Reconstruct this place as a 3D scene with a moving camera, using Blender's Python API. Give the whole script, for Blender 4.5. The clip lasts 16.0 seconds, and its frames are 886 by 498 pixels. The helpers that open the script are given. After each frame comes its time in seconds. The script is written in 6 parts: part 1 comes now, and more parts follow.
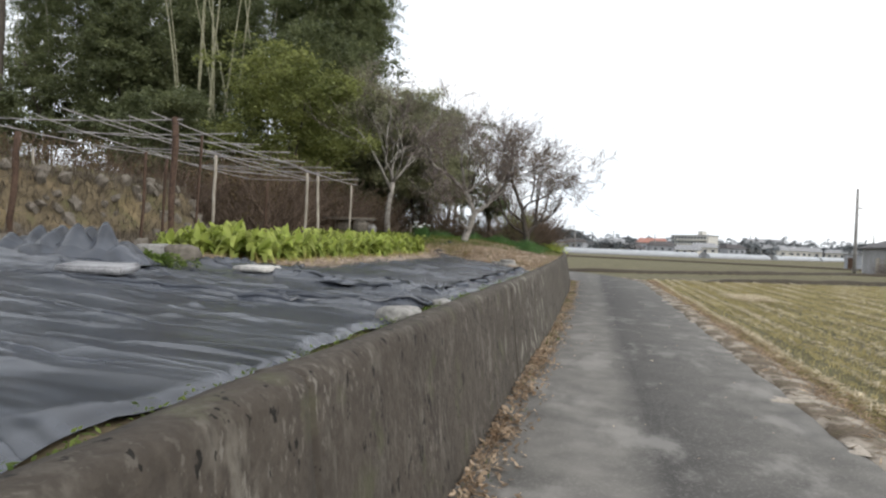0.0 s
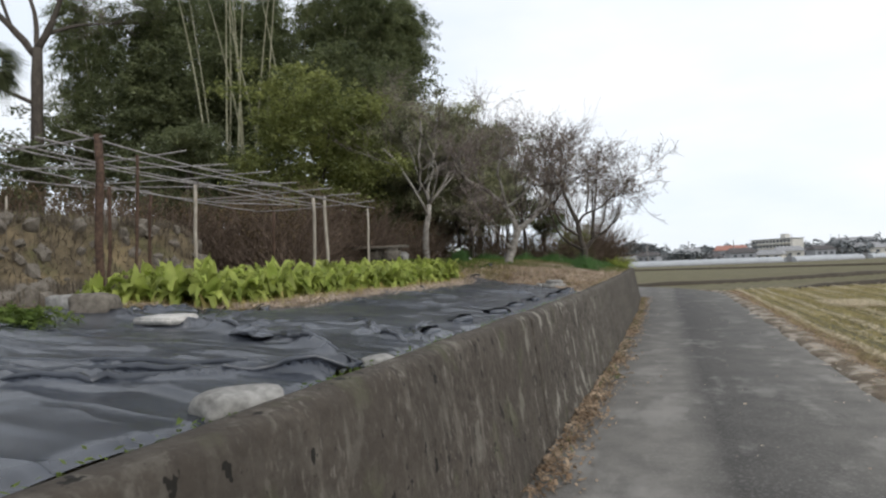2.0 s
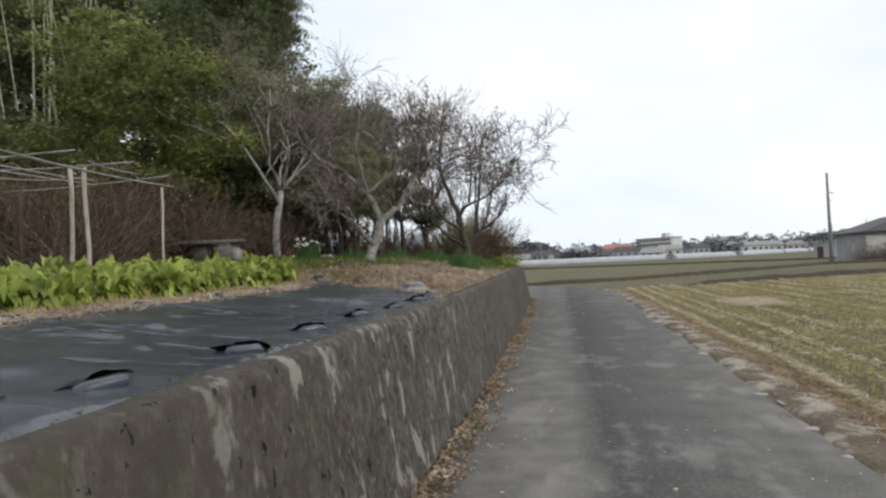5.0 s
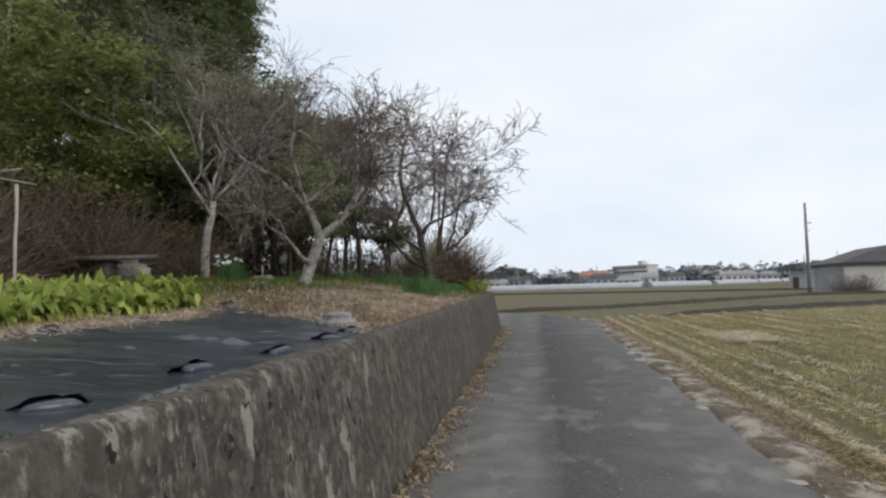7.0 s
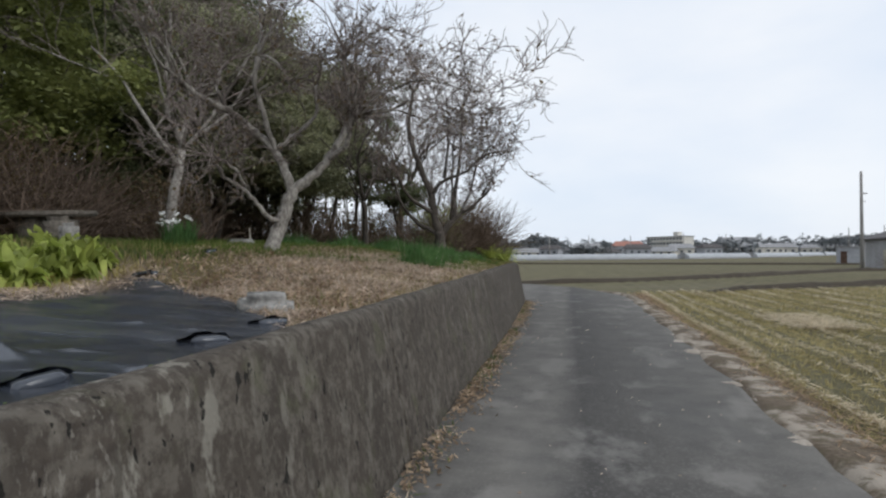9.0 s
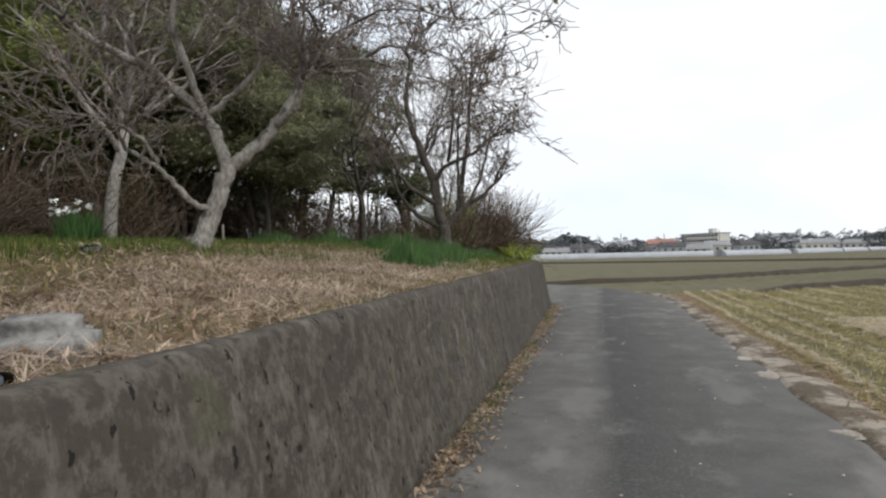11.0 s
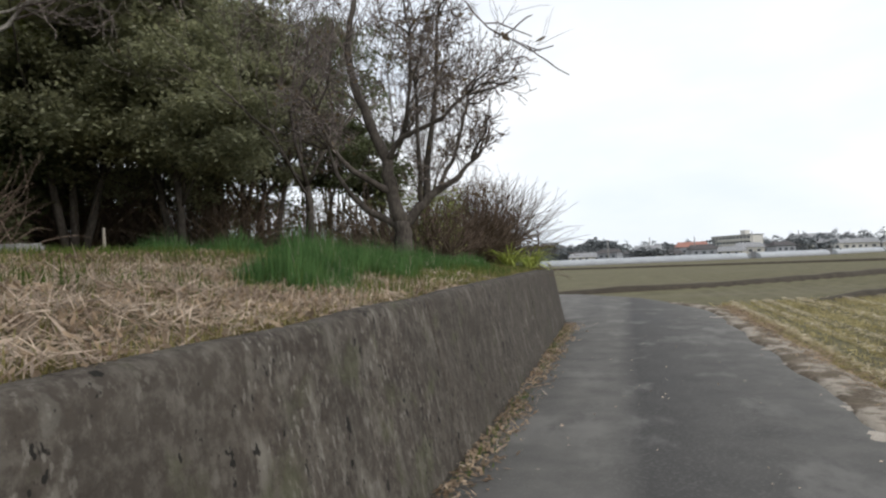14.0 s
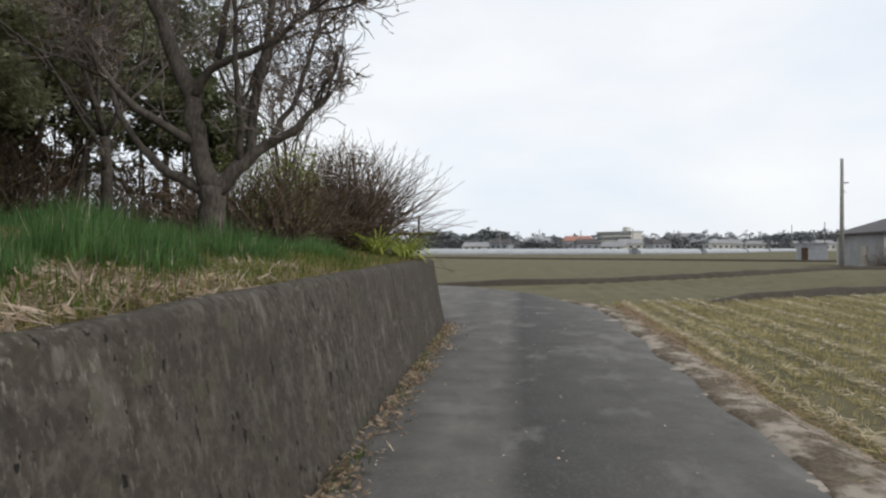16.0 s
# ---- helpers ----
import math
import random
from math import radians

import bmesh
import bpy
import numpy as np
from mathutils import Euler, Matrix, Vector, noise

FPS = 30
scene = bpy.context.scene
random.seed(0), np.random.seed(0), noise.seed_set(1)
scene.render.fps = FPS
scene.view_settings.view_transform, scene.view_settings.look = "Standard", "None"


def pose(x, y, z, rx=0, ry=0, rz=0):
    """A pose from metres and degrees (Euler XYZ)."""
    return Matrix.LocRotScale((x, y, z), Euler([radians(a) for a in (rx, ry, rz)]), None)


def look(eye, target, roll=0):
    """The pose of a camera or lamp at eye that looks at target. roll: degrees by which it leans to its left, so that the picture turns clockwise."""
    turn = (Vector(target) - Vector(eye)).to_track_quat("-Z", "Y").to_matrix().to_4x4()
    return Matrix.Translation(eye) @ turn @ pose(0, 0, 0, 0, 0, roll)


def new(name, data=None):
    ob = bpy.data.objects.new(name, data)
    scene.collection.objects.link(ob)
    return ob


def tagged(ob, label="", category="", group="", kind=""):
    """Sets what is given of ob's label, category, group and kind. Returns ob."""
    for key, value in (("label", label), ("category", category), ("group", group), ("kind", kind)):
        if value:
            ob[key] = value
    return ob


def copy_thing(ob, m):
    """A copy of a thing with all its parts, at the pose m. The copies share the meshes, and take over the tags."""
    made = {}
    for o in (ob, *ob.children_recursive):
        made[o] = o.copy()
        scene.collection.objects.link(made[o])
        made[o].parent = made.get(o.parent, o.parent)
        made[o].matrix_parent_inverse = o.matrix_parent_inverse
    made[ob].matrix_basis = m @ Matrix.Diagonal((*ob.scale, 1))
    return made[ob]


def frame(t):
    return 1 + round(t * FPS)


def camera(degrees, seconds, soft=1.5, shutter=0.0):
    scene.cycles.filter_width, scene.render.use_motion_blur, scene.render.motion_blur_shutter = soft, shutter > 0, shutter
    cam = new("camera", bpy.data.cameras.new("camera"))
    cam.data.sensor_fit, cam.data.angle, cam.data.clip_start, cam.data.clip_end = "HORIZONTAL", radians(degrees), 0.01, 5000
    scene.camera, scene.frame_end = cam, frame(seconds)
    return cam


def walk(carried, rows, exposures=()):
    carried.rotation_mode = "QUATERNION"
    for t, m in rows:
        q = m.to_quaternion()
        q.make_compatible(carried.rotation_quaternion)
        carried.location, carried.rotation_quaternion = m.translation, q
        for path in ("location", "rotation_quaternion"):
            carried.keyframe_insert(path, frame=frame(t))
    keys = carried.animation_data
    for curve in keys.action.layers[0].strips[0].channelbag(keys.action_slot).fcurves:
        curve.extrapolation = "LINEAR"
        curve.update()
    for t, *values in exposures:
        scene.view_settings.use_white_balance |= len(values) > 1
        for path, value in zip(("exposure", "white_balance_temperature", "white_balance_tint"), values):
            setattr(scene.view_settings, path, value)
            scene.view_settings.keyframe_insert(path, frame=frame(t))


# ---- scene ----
cam = camera(68.9, 16.0, soft=2.3)
PATH = [
    (0, (0.227, 3.804, 1.826), (-0.221, 5.753, 1.803), 2.3),
    (0.5, (0.359, 4.45, 1.801), (0.019, 6.421, 1.807), 1.3),
    (1, (0.398, 5.048, 1.802), (0.099, 7.026, 1.79), 1.1),
    (1.5, (0.516, 5.748, 1.777), (0.084, 7.699, 1.837), -0.4),
    (2, (0.456, 6.355, 1.766), (-0.197, 8.245, 1.826), -2.1),
    (2.5, (0.488, 6.946, 1.781), (-0.435, 8.719, 1.856), -2.8),
    (3, (0.43, 7.451, 1.751), (-0.399, 9.27, 1.81), -2.7),
    (3.5, (0.479, 8.016, 1.741), (-0.262, 9.873, 1.785), -3.6),
    (4, (0.433, 8.593, 1.74), (-0.135, 10.511, 1.757), -3.5),
    (4.5, (0.513, 9.298, 1.706), (0.138, 11.262, 1.725), -3.0),
    (4.7, (0.505, 9.574, 1.713), (0.152, 11.542, 1.741), -2.7),
    (6.8, (0.735, 12.05, 1.666), (0.361, 14.011, 1.786), -1.3),
    (7, (0.683, 12.288, 1.72), (0.401, 14.264, 1.837), -1.5),
    (7.5, (0.722, 12.842, 1.741), (0.51, 14.828, 1.845), -1.3),
    (8, (0.693, 13.551, 1.748), (0.52, 15.541, 1.834), 0.4),
    (8.5, (0.765, 14.273, 1.76), (0.544, 16.26, 1.815), 0.3),
    (8.7, (0.751, 14.582, 1.757), (0.436, 16.557, 1.775), -0.0),
    (10.8, (0.824, 17.482, 1.661), (0.332, 19.42, 1.69), -1.2),
    (11, (0.775, 17.748, 1.67), (0.303, 19.691, 1.693), -1.3),
    (11.5, (0.773, 18.518, 1.667), (0.219, 20.439, 1.713), -2.2),
    (12, (0.694, 19.18, 1.635), (0.006, 21.058, 1.684), -3.2),
    (12.5, (0.837, 19.869, 1.65), (0.338, 21.805, 1.67), -3.7),
    (13, (0.796, 20.614, 1.654), (0.453, 22.584, 1.669), -2.7),
    (13.5, (0.887, 21.299, 1.686), (0.359, 23.227, 1.746), -3.1),
    (14, (0.834, 21.976, 1.656), (0.284, 23.898, 1.706), -2.4),
    (14.5, (0.859, 22.669, 1.658), (0.275, 24.582, 1.672), -1.4),
    (15, (0.86, 23.264, 1.668), (0.483, 25.228, 1.655), -0.8),
    (15.5, (0.894, 24.007, 1.691), (0.695, 25.997, 1.681), -0.4),
    (16, (0.824, 24.711, 1.686), (0.591, 26.697, 1.684), 0.0),
]
walk(cam, [(t, look(eye, target, roll)) for t, eye, target, roll in PATH],
     [(0, 0.52, 6500, 10), (0.5, 0.18, 6500, 10), (1.5, 0.18, 6500, 10), (2.0, 0.2, 6420, 10), (2.5, 0.45, 6480, 10), (3.0, 0.58, 6480, 10), (3.5, 0.52, 6500, 10), (4.5, 0.28, 6430, 10), (7, 0.04, 6260, 10), (8.5, -0.02, 6180, 10), (11, 0.23, 6430, 10), (12.5, 0.36, 6480, 10), (14, 0.2, 6430, 10), (15, 0.14, 6480, 10), (16, 0.06, 6480, 10)])

# ---- light ----
world = bpy.data.worlds.new("overcast_sky")
scene.world = world
world.use_nodes = True
wn, wl = world.node_tree.nodes, world.node_tree.links
wn.clear()
SUN_EL, SUN_AZ = radians(36), radians(112)


def wnode(kind, **kw):
    n = wn.new(kind)
    for k, v in kw.items():
        n.inputs[k].default_value = v
    return n


sky = wn.new("ShaderNodeTexSky")
sky.sky_type, sky.sun_disc, sky.sun_elevation, sky.sun_rotation = "NISHITA", False, SUN_EL, SUN_AZ
geo = wn.new("ShaderNodeTexCoord")
stretch = wn.new("ShaderNodeMapping")
stretch.inputs["Scale"].default_value = (1.0, 1.0, 2.6)
wl.new(geo.outputs["Generated"], stretch.inputs["Vector"])
cloud = wnode("ShaderNodeTexNoise", Scale=2.2, Detail=5.0, Roughness=0.5)
wl.new(stretch.outputs[0], cloud.inputs["Vector"])
ramp = wn.new("ShaderNodeValToRGB")
ramp.color_ramp.elements[0].position, ramp.color_ramp.elements[0].color = 0.36, (0.82, 0.88, 0.96, 1)
ramp.color_ramp.elements[1].position, ramp.color_ramp.elements[1].color = 0.62, (0.98, 0.99, 1.0, 1)
wl.new(cloud.outputs["Fac"], ramp.inputs["Fac"])
dim = wn.new("ShaderNodeMixRGB")
dim.blend_type, dim.inputs["Fac"].default_value = "MULTIPLY", 1.0
dim.inputs["Color2"].default_value = (0.1, 0.1, 0.1, 1)
wl.new(sky.outputs[0], dim.inputs["Color1"])
veil = wn.new("ShaderNodeMixRGB")
veil.inputs["Fac"].default_value = 0.9
wl.new(dim.outputs[0], veil.inputs["Color1"])
wl.new(ramp.outputs[0], veil.inputs["Color2"])
bg = wn.new("ShaderNodeBackground")
bg.inputs["Strength"].default_value = 1.0
wl.new(veil.outputs[0], bg.inputs["Color"])
wl.new(bg.outputs[0], wn.new("ShaderNodeOutputWorld").inputs["Surface"])

sun_data = bpy.data.lights.new("sun", "SUN")
sun_data.energy, sun_data.angle, sun_data.color = 1.5, radians(40), (1.0, 0.97, 0.92)
sun = new("sun", sun_data)
sun.matrix_world = look((0, 0, 0), (-math.sin(SUN_AZ) * math.cos(SUN_EL), -math.cos(SUN_AZ) * math.cos(SUN_EL), -math.sin(SUN_EL)))
sun.location = (30, 0, 40)


# ---- materials ----
def material(name, dark, light, scale=4.0, rough=0.85, bump=0.3, fine=40.0, spec=0.3, extra=None, stretch=(1, 1, 1), vary=0.0, metal=0.0, leafy=False):
    """Two scales of noise between two colours, fine relief; extra(nt, colour socket) may add its own layer."""
    m = bpy.data.materials.new(name)
    m.use_nodes = True
    nt = m.node_tree
    b = nt.nodes["Principled BSDF"]
    co = nt.nodes.new("ShaderNodeTexCoord")
    mp = nt.nodes.new("ShaderNodeMapping")
    mp.inputs["Scale"].default_value = stretch
    nt.links.new(co.outputs["Object"], mp.inputs["Vector"])
    n1 = nt.nodes.new("ShaderNodeTexNoise")
    n1.inputs["Scale"].default_value, n1.inputs["Detail"].default_value = scale, 6
    n2 = nt.nodes.new("ShaderNodeTexNoise")
    n2.inputs["Scale"].default_value, n2.inputs["Detail"].default_value = fine, 4
    for n in (n1, n2):
        nt.links.new(mp.outputs[0], n.inputs["Vector"])
    add = nt.nodes.new("ShaderNodeMath")
    add.operation = "MULTIPLY_ADD"
    add.inputs[1].default_value = 0.25 if leafy else 0.6
    nt.links.new(n2.outputs["Fac"], add.inputs[0])
    half = nt.nodes.new("ShaderNodeMath")
    half.operation = "MULTIPLY"
    half.inputs[1].default_value = 0.75 if leafy else 0.4
    nt.links.new(n1.outputs["Fac"], half.inputs[0])
    nt.links.new(half.outputs[0], add.inputs[2])
    rp = nt.nodes.new("ShaderNodeValToRGB")
    rp.color_ramp.elements[0].position, rp.color_ramp.elements[0].color = 0.35, (*dark, 1)
    rp.color_ramp.elements[1].position, rp.color_ramp.elements[1].color = 0.65, (*light, 1)
    nt.links.new(add.outputs[0], rp.inputs["Fac"])
    col = rp.outputs["Color"]
    if leafy or vary:
        g = nt.nodes.new("ShaderNodeNewGeometry")
        hv = nt.nodes.new("ShaderNodeHueSaturation")
        mr = nt.nodes.new("ShaderNodeMapRange")
        mr.inputs["To Min"].default_value, mr.inputs["To Max"].default_value = 1 - vary, 1 + vary
        nt.links.new(g.outputs["Random Per Island"], mr.inputs["Value"])
        nt.links.new(mr.outputs[0], hv.inputs["Value"])
        nt.links.new(col, hv.inputs["Color"])
        col = hv.outputs[0]
    if extra:
        col = extra(nt, col, mp.outputs[0], b)
    nt.links.new(col, b.inputs["Base Color"])
    b.inputs["Roughness"].default_value = rough
    b.inputs["Specular IOR Level"].default_value = spec
    b.inputs["Metallic"].default_value = metal
    if bump:
        bp = nt.nodes.new("ShaderNodeBump")
        bp.inputs["Strength"].default_value, bp.inputs["Distance"].default_value = bump, 0.02
        nt.links.new(add.outputs[0], bp.inputs["Height"])
        nt.links.new(bp.outputs[0], b.inputs["Normal"])
    if leafy:
        tr = nt.nodes.new("ShaderNodeBsdfTranslucent")
        nt.links.new(col, tr.inputs["Color"])
        mx = nt.nodes.new("ShaderNodeMixShader")
        mx.inputs["Fac"].default_value = 0.5
        nt.links.new(b.outputs[0], mx.inputs[1])
        nt.links.new(tr.outputs[0], mx.inputs[2])
        nt.links.new(mx.outputs[0], nt.nodes["Material Output"].inputs["Surface"])
    return m


def layer(nt, col, vec, colour, scale, low, high, detail=5, stretch=(1, 1, 1), amount=1.0):
    """Stains of one colour over col, where a noise passes from low to high."""
    mp = nt.nodes.new("ShaderNodeMapping")
    mp.inputs["Scale"].default_value = stretch
    nt.links.new(vec, mp.inputs["Vector"])
    n = nt.nodes.new("ShaderNodeTexNoise")
    n.inputs["Scale"].default_value, n.inputs["Detail"].default_value, n.inputs["Roughness"].default_value = scale, detail, 0.6
    nt.links.new(mp.outputs[0], n.inputs["Vector"])
    mr = nt.nodes.new("ShaderNodeMapRange")
    mr.interpolation_type = "SMOOTHSTEP"
    for k, v in (("From Min", low), ("From Max", high), ("To Max", amount)):
        mr.inputs[k].default_value = v
    nt.links.new(n.outputs["Fac"], mr.inputs["Value"])
    mx = nt.nodes.new("ShaderNodeMixRGB")
    mx.inputs["Color2"].default_value = (*colour, 1)
    nt.links.new(mr.outputs[0], mx.inputs["Fac"])
    nt.links.new(col, mx.inputs["Color1"])
    return mx.outputs[0]


def axis_band(nt, vec, axis, points, soft=0.2):
    """A 0..1 socket that follows (place, value) points along one axis of vec."""
    sep = nt.nodes.new("ShaderNodeSeparateXYZ")
    nt.links.new(vec, sep.inputs[0])
    lo, hi = points[0][0], points[-1][0]
    mr = nt.nodes.new("ShaderNodeMapRange")
    mr.inputs["From Min"].default_value, mr.inputs["From Max"].default_value = lo, hi
    nt.links.new(sep.outputs["XYZ".index(axis)], mr.inputs["Value"])
    rp = nt.nodes.new("ShaderNodeValToRGB")
    els = rp.color_ramp.elements
    for k, (p, v) in enumerate(points):
        e = els[k] if k < 2 and k < len(els) and k != len(points) - 1 else els.new(0.5)
        e.position, e.color = (p - lo) / (hi - lo), (v, v, v, 1)
    nt.links.new(mr.outputs[0], rp.inputs["Fac"])
    return rp.outputs["Color"]


def asphalt_wear(nt, col, vec, b):
    col = layer(nt, col, vec, (0.17, 0.163, 0.152), 38, 0.52, 0.66, detail=3, amount=0.55)
    col = layer(nt, col, vec, (0.035, 0.034, 0.033), 9, 0.52, 0.68, amount=0.5)
    col = layer(nt, col, vec, (0.22, 0.21, 0.195), 1.1, 0.52, 0.64, detail=9, stretch=(1.0, 0.5, 1), amount=0.7)
    col = layer(nt, col, vec, (0.055, 0.055, 0.056), 0.7, 0.5, 0.7, stretch=(1.0, 0.2, 1), amount=0.7)
    band = axis_band(nt, vec, "X", [(-1.0, 1.0), (-0.35, 0.65), (0.2, 0.95), (0.6, 0.85), (0.9, 0.1), (2.1, 0.0), (2.6, 0.35), (3.2, 1.0)])
    n = nt.nodes.new("ShaderNodeTexNoise")
    n.inputs["Scale"].default_value, n.inputs["Detail"].default_value = 2.2, 7
    nt.links.new(vec, n.inputs["Vector"])
    m1 = nt.nodes.new("ShaderNodeMath")
    m1.operation = "MULTIPLY"
    m1.use_clamp = True
    nt.links.new(band, m1.inputs[0])
    nt.links.new(n.outputs["Fac"], m1.inputs[1])
    mx = nt.nodes.new("ShaderNodeMixRGB")
    mx.inputs["Color2"].default_value = (0.26, 0.245, 0.22, 1)
    nt.links.new(m1.outputs[0], mx.inputs["Fac"])
    nt.links.new(col, mx.inputs["Color1"])
    # darker colour along the second half of the lane
    far_dark = nt.nodes.new("ShaderNodeMixRGB")
    far_dark.inputs["Color2"].default_value = (0.05, 0.049, 0.048, 1)
    nt.links.new(axis_band(nt, vec, "Y", [(0.0, 0.0), (9.0, 0.0), (18.0, 0.08), (26.0, 0.4), (36.0, 0.45), (60.0, 0.35)]), far_dark.inputs["Fac"])
    nt.links.new(mx.outputs[0], far_dark.inputs["Color1"])
    return far_dark.outputs[0]


def wall_stains(nt, col, vec, b):
    col = layer(nt, col, vec, (0.165, 0.15, 0.125), 6.5, 0.54, 0.7, stretch=(1, 1, 0.3), amount=0.75)
    col = layer(nt, col, vec, (0.19, 0.175, 0.15), 26, 0.56, 0.66, stretch=(1, 1, 0.45), amount=0.7)
    col = layer(nt, col, vec, (0.055, 0.046, 0.037), 0.55, 0.4, 0.56, detail=8, stretch=(1, 1, 0.8), amount=0.85)
    col = layer(nt, col, vec, (0.045, 0.038, 0.031), 1.6, 0.48, 0.64, detail=8, stretch=(1, 1, 0.4), amount=0.7)
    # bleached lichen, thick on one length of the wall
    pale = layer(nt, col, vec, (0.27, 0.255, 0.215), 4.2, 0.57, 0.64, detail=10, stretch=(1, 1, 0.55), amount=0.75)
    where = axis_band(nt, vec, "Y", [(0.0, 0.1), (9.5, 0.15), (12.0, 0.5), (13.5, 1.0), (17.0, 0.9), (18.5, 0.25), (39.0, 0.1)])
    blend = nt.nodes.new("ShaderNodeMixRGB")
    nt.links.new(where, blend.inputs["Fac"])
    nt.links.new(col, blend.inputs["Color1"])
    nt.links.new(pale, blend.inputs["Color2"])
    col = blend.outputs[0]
    col = layer(nt, col, vec, (0.16, 0.15, 0.125), 9.0, 0.6, 0.68, detail=4, stretch=(1, 1, 0.18), amount=0.3)
    # paler mottling on the length of wall about and past the joint
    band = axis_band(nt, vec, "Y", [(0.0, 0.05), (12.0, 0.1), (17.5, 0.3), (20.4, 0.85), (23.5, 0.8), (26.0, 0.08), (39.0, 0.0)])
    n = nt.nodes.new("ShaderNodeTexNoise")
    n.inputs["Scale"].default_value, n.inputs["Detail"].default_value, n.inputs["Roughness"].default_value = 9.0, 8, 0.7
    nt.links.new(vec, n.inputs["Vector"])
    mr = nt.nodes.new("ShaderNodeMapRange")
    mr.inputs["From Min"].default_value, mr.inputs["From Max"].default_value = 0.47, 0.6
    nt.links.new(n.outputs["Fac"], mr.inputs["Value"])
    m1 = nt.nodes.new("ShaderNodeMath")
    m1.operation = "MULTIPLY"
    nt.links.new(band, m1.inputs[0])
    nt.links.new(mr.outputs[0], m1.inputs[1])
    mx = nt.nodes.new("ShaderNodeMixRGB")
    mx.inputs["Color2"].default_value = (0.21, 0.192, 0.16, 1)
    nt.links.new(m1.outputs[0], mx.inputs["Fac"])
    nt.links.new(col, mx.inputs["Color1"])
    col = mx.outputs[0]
    col = layer(nt, col, vec, (0.075, 0.08, 0.04), 2.4, 0.55, 0.7, amount=0.4)
    col = layer(nt, col, vec, (0.012, 0.011, 0.009), 11.0, 0.635, 0.665, detail=3, stretch=(1, 1, 0.65), amount=0.95)
    return col


def field_patch(nt, col, vec, b):
    col = layer(nt, col, vec, (0.155, 0.137, 0.098), 0.05, 0.5, 0.68, stretch=(1, 3, 1), amount=0.4)
    col = layer(nt, col, vec, (0.105, 0.088, 0.06), 0.4, 0.5, 0.7, stretch=(1, 2.5, 1), amount=0.6)
    return col


def moss_patch(nt, col, vec, b):
    col = layer(nt, col, vec, (0.1, 0.105, 0.045), 0.9, 0.48, 0.66, amount=0.6)
    return layer(nt, col, vec, (0.24, 0.18, 0.105), 0.6, 0.5, 0.65, amount=0.7)


def bark_knots(nt, col, vec, b):
    return layer(nt, col, vec, (0.05, 0.04, 0.032), 2.6, 0.53, 0.6, amount=0.85)


def verge_sand(nt, col, vec, b):
    col = layer(nt, col, vec, (0.34, 0.3, 0.25), 1.8, 0.44, 0.58, detail=8, stretch=(1, 0.8, 1), amount=0.85)
    return layer(nt, col, vec, (0.1, 0.085, 0.055), 5, 0.52, 0.62, amount=0.7)


def sheet_dust_sheen(nt, col, vec, b):
    """Dust with the film's bluish sheen painted in, and the ridged relief of pulled creases, long across the terrace.
    """
    height = None
    for scale, stretch, turn, amount in ((0.55, (0.4, 2.2, 1), 0.14, 1.0), (1.3, (0.5, 1.7, 1), -0.3, 0.3), (0.9, (1.6, 0.7, 1), 0.5, 0.3)):
        mp = nt.nodes.new("ShaderNodeMapping")
        mp.inputs["Scale"].default_value = stretch
        mp.inputs["Rotation"].default_value = (0, 0, turn)
        nt.links.new(nt.nodes["Texture Coordinate"].outputs["Object"], mp.inputs["Vector"])
        n = nt.nodes.new("ShaderNodeTexNoise")
        n.inputs["Scale"].default_value, n.inputs["Detail"].default_value, n.inputs["Distortion"].default_value = scale, 2, 0.5
        nt.links.new(mp.outputs[0], n.inputs["Vector"])
        ridge = nt.nodes.new("ShaderNodeMath")
        ridge.operation = "SUBTRACT"
        ridge.inputs[1].default_value = 0.5
        nt.links.new(n.outputs["Fac"], ridge.inputs[0])
        fold = nt.nodes.new("ShaderNodeMath")
        fold.operation = "ABSOLUTE"
        nt.links.new(ridge.outputs[0], fold.inputs[0])
        root = nt.nodes.new("ShaderNodeMath")
        root.operation = "POWER"
        root.inputs[1].default_value = 0.6
        nt.links.new(fold.outputs[0], root.inputs[0])
        part_h = nt.nodes.new("ShaderNodeMath")
        part_h.operation = "MULTIPLY_ADD"
        part_h.inputs[1].default_value = -amount
        part_h.inputs[2].default_value = 0.0
        nt.links.new(root.outputs[0], part_h.inputs[0])
        if height is not None:
            nt.links.new(height, part_h.inputs[2])
        height = part_h.outputs[0]
    bp = nt.nodes.new("ShaderNodeBump")
    bp.inputs["Strength"].default_value, bp.inputs["Distance"].default_value = 0.6, 0.1
    nt.links.new(height, bp.inputs["Height"])
    nt.links.new(bp.outputs[0], b.inputs["Normal"])
    return layer(nt, col, vec, (0.13, 0.14, 0.162), 0.8, 0.45, 0.75, amount=0.42)


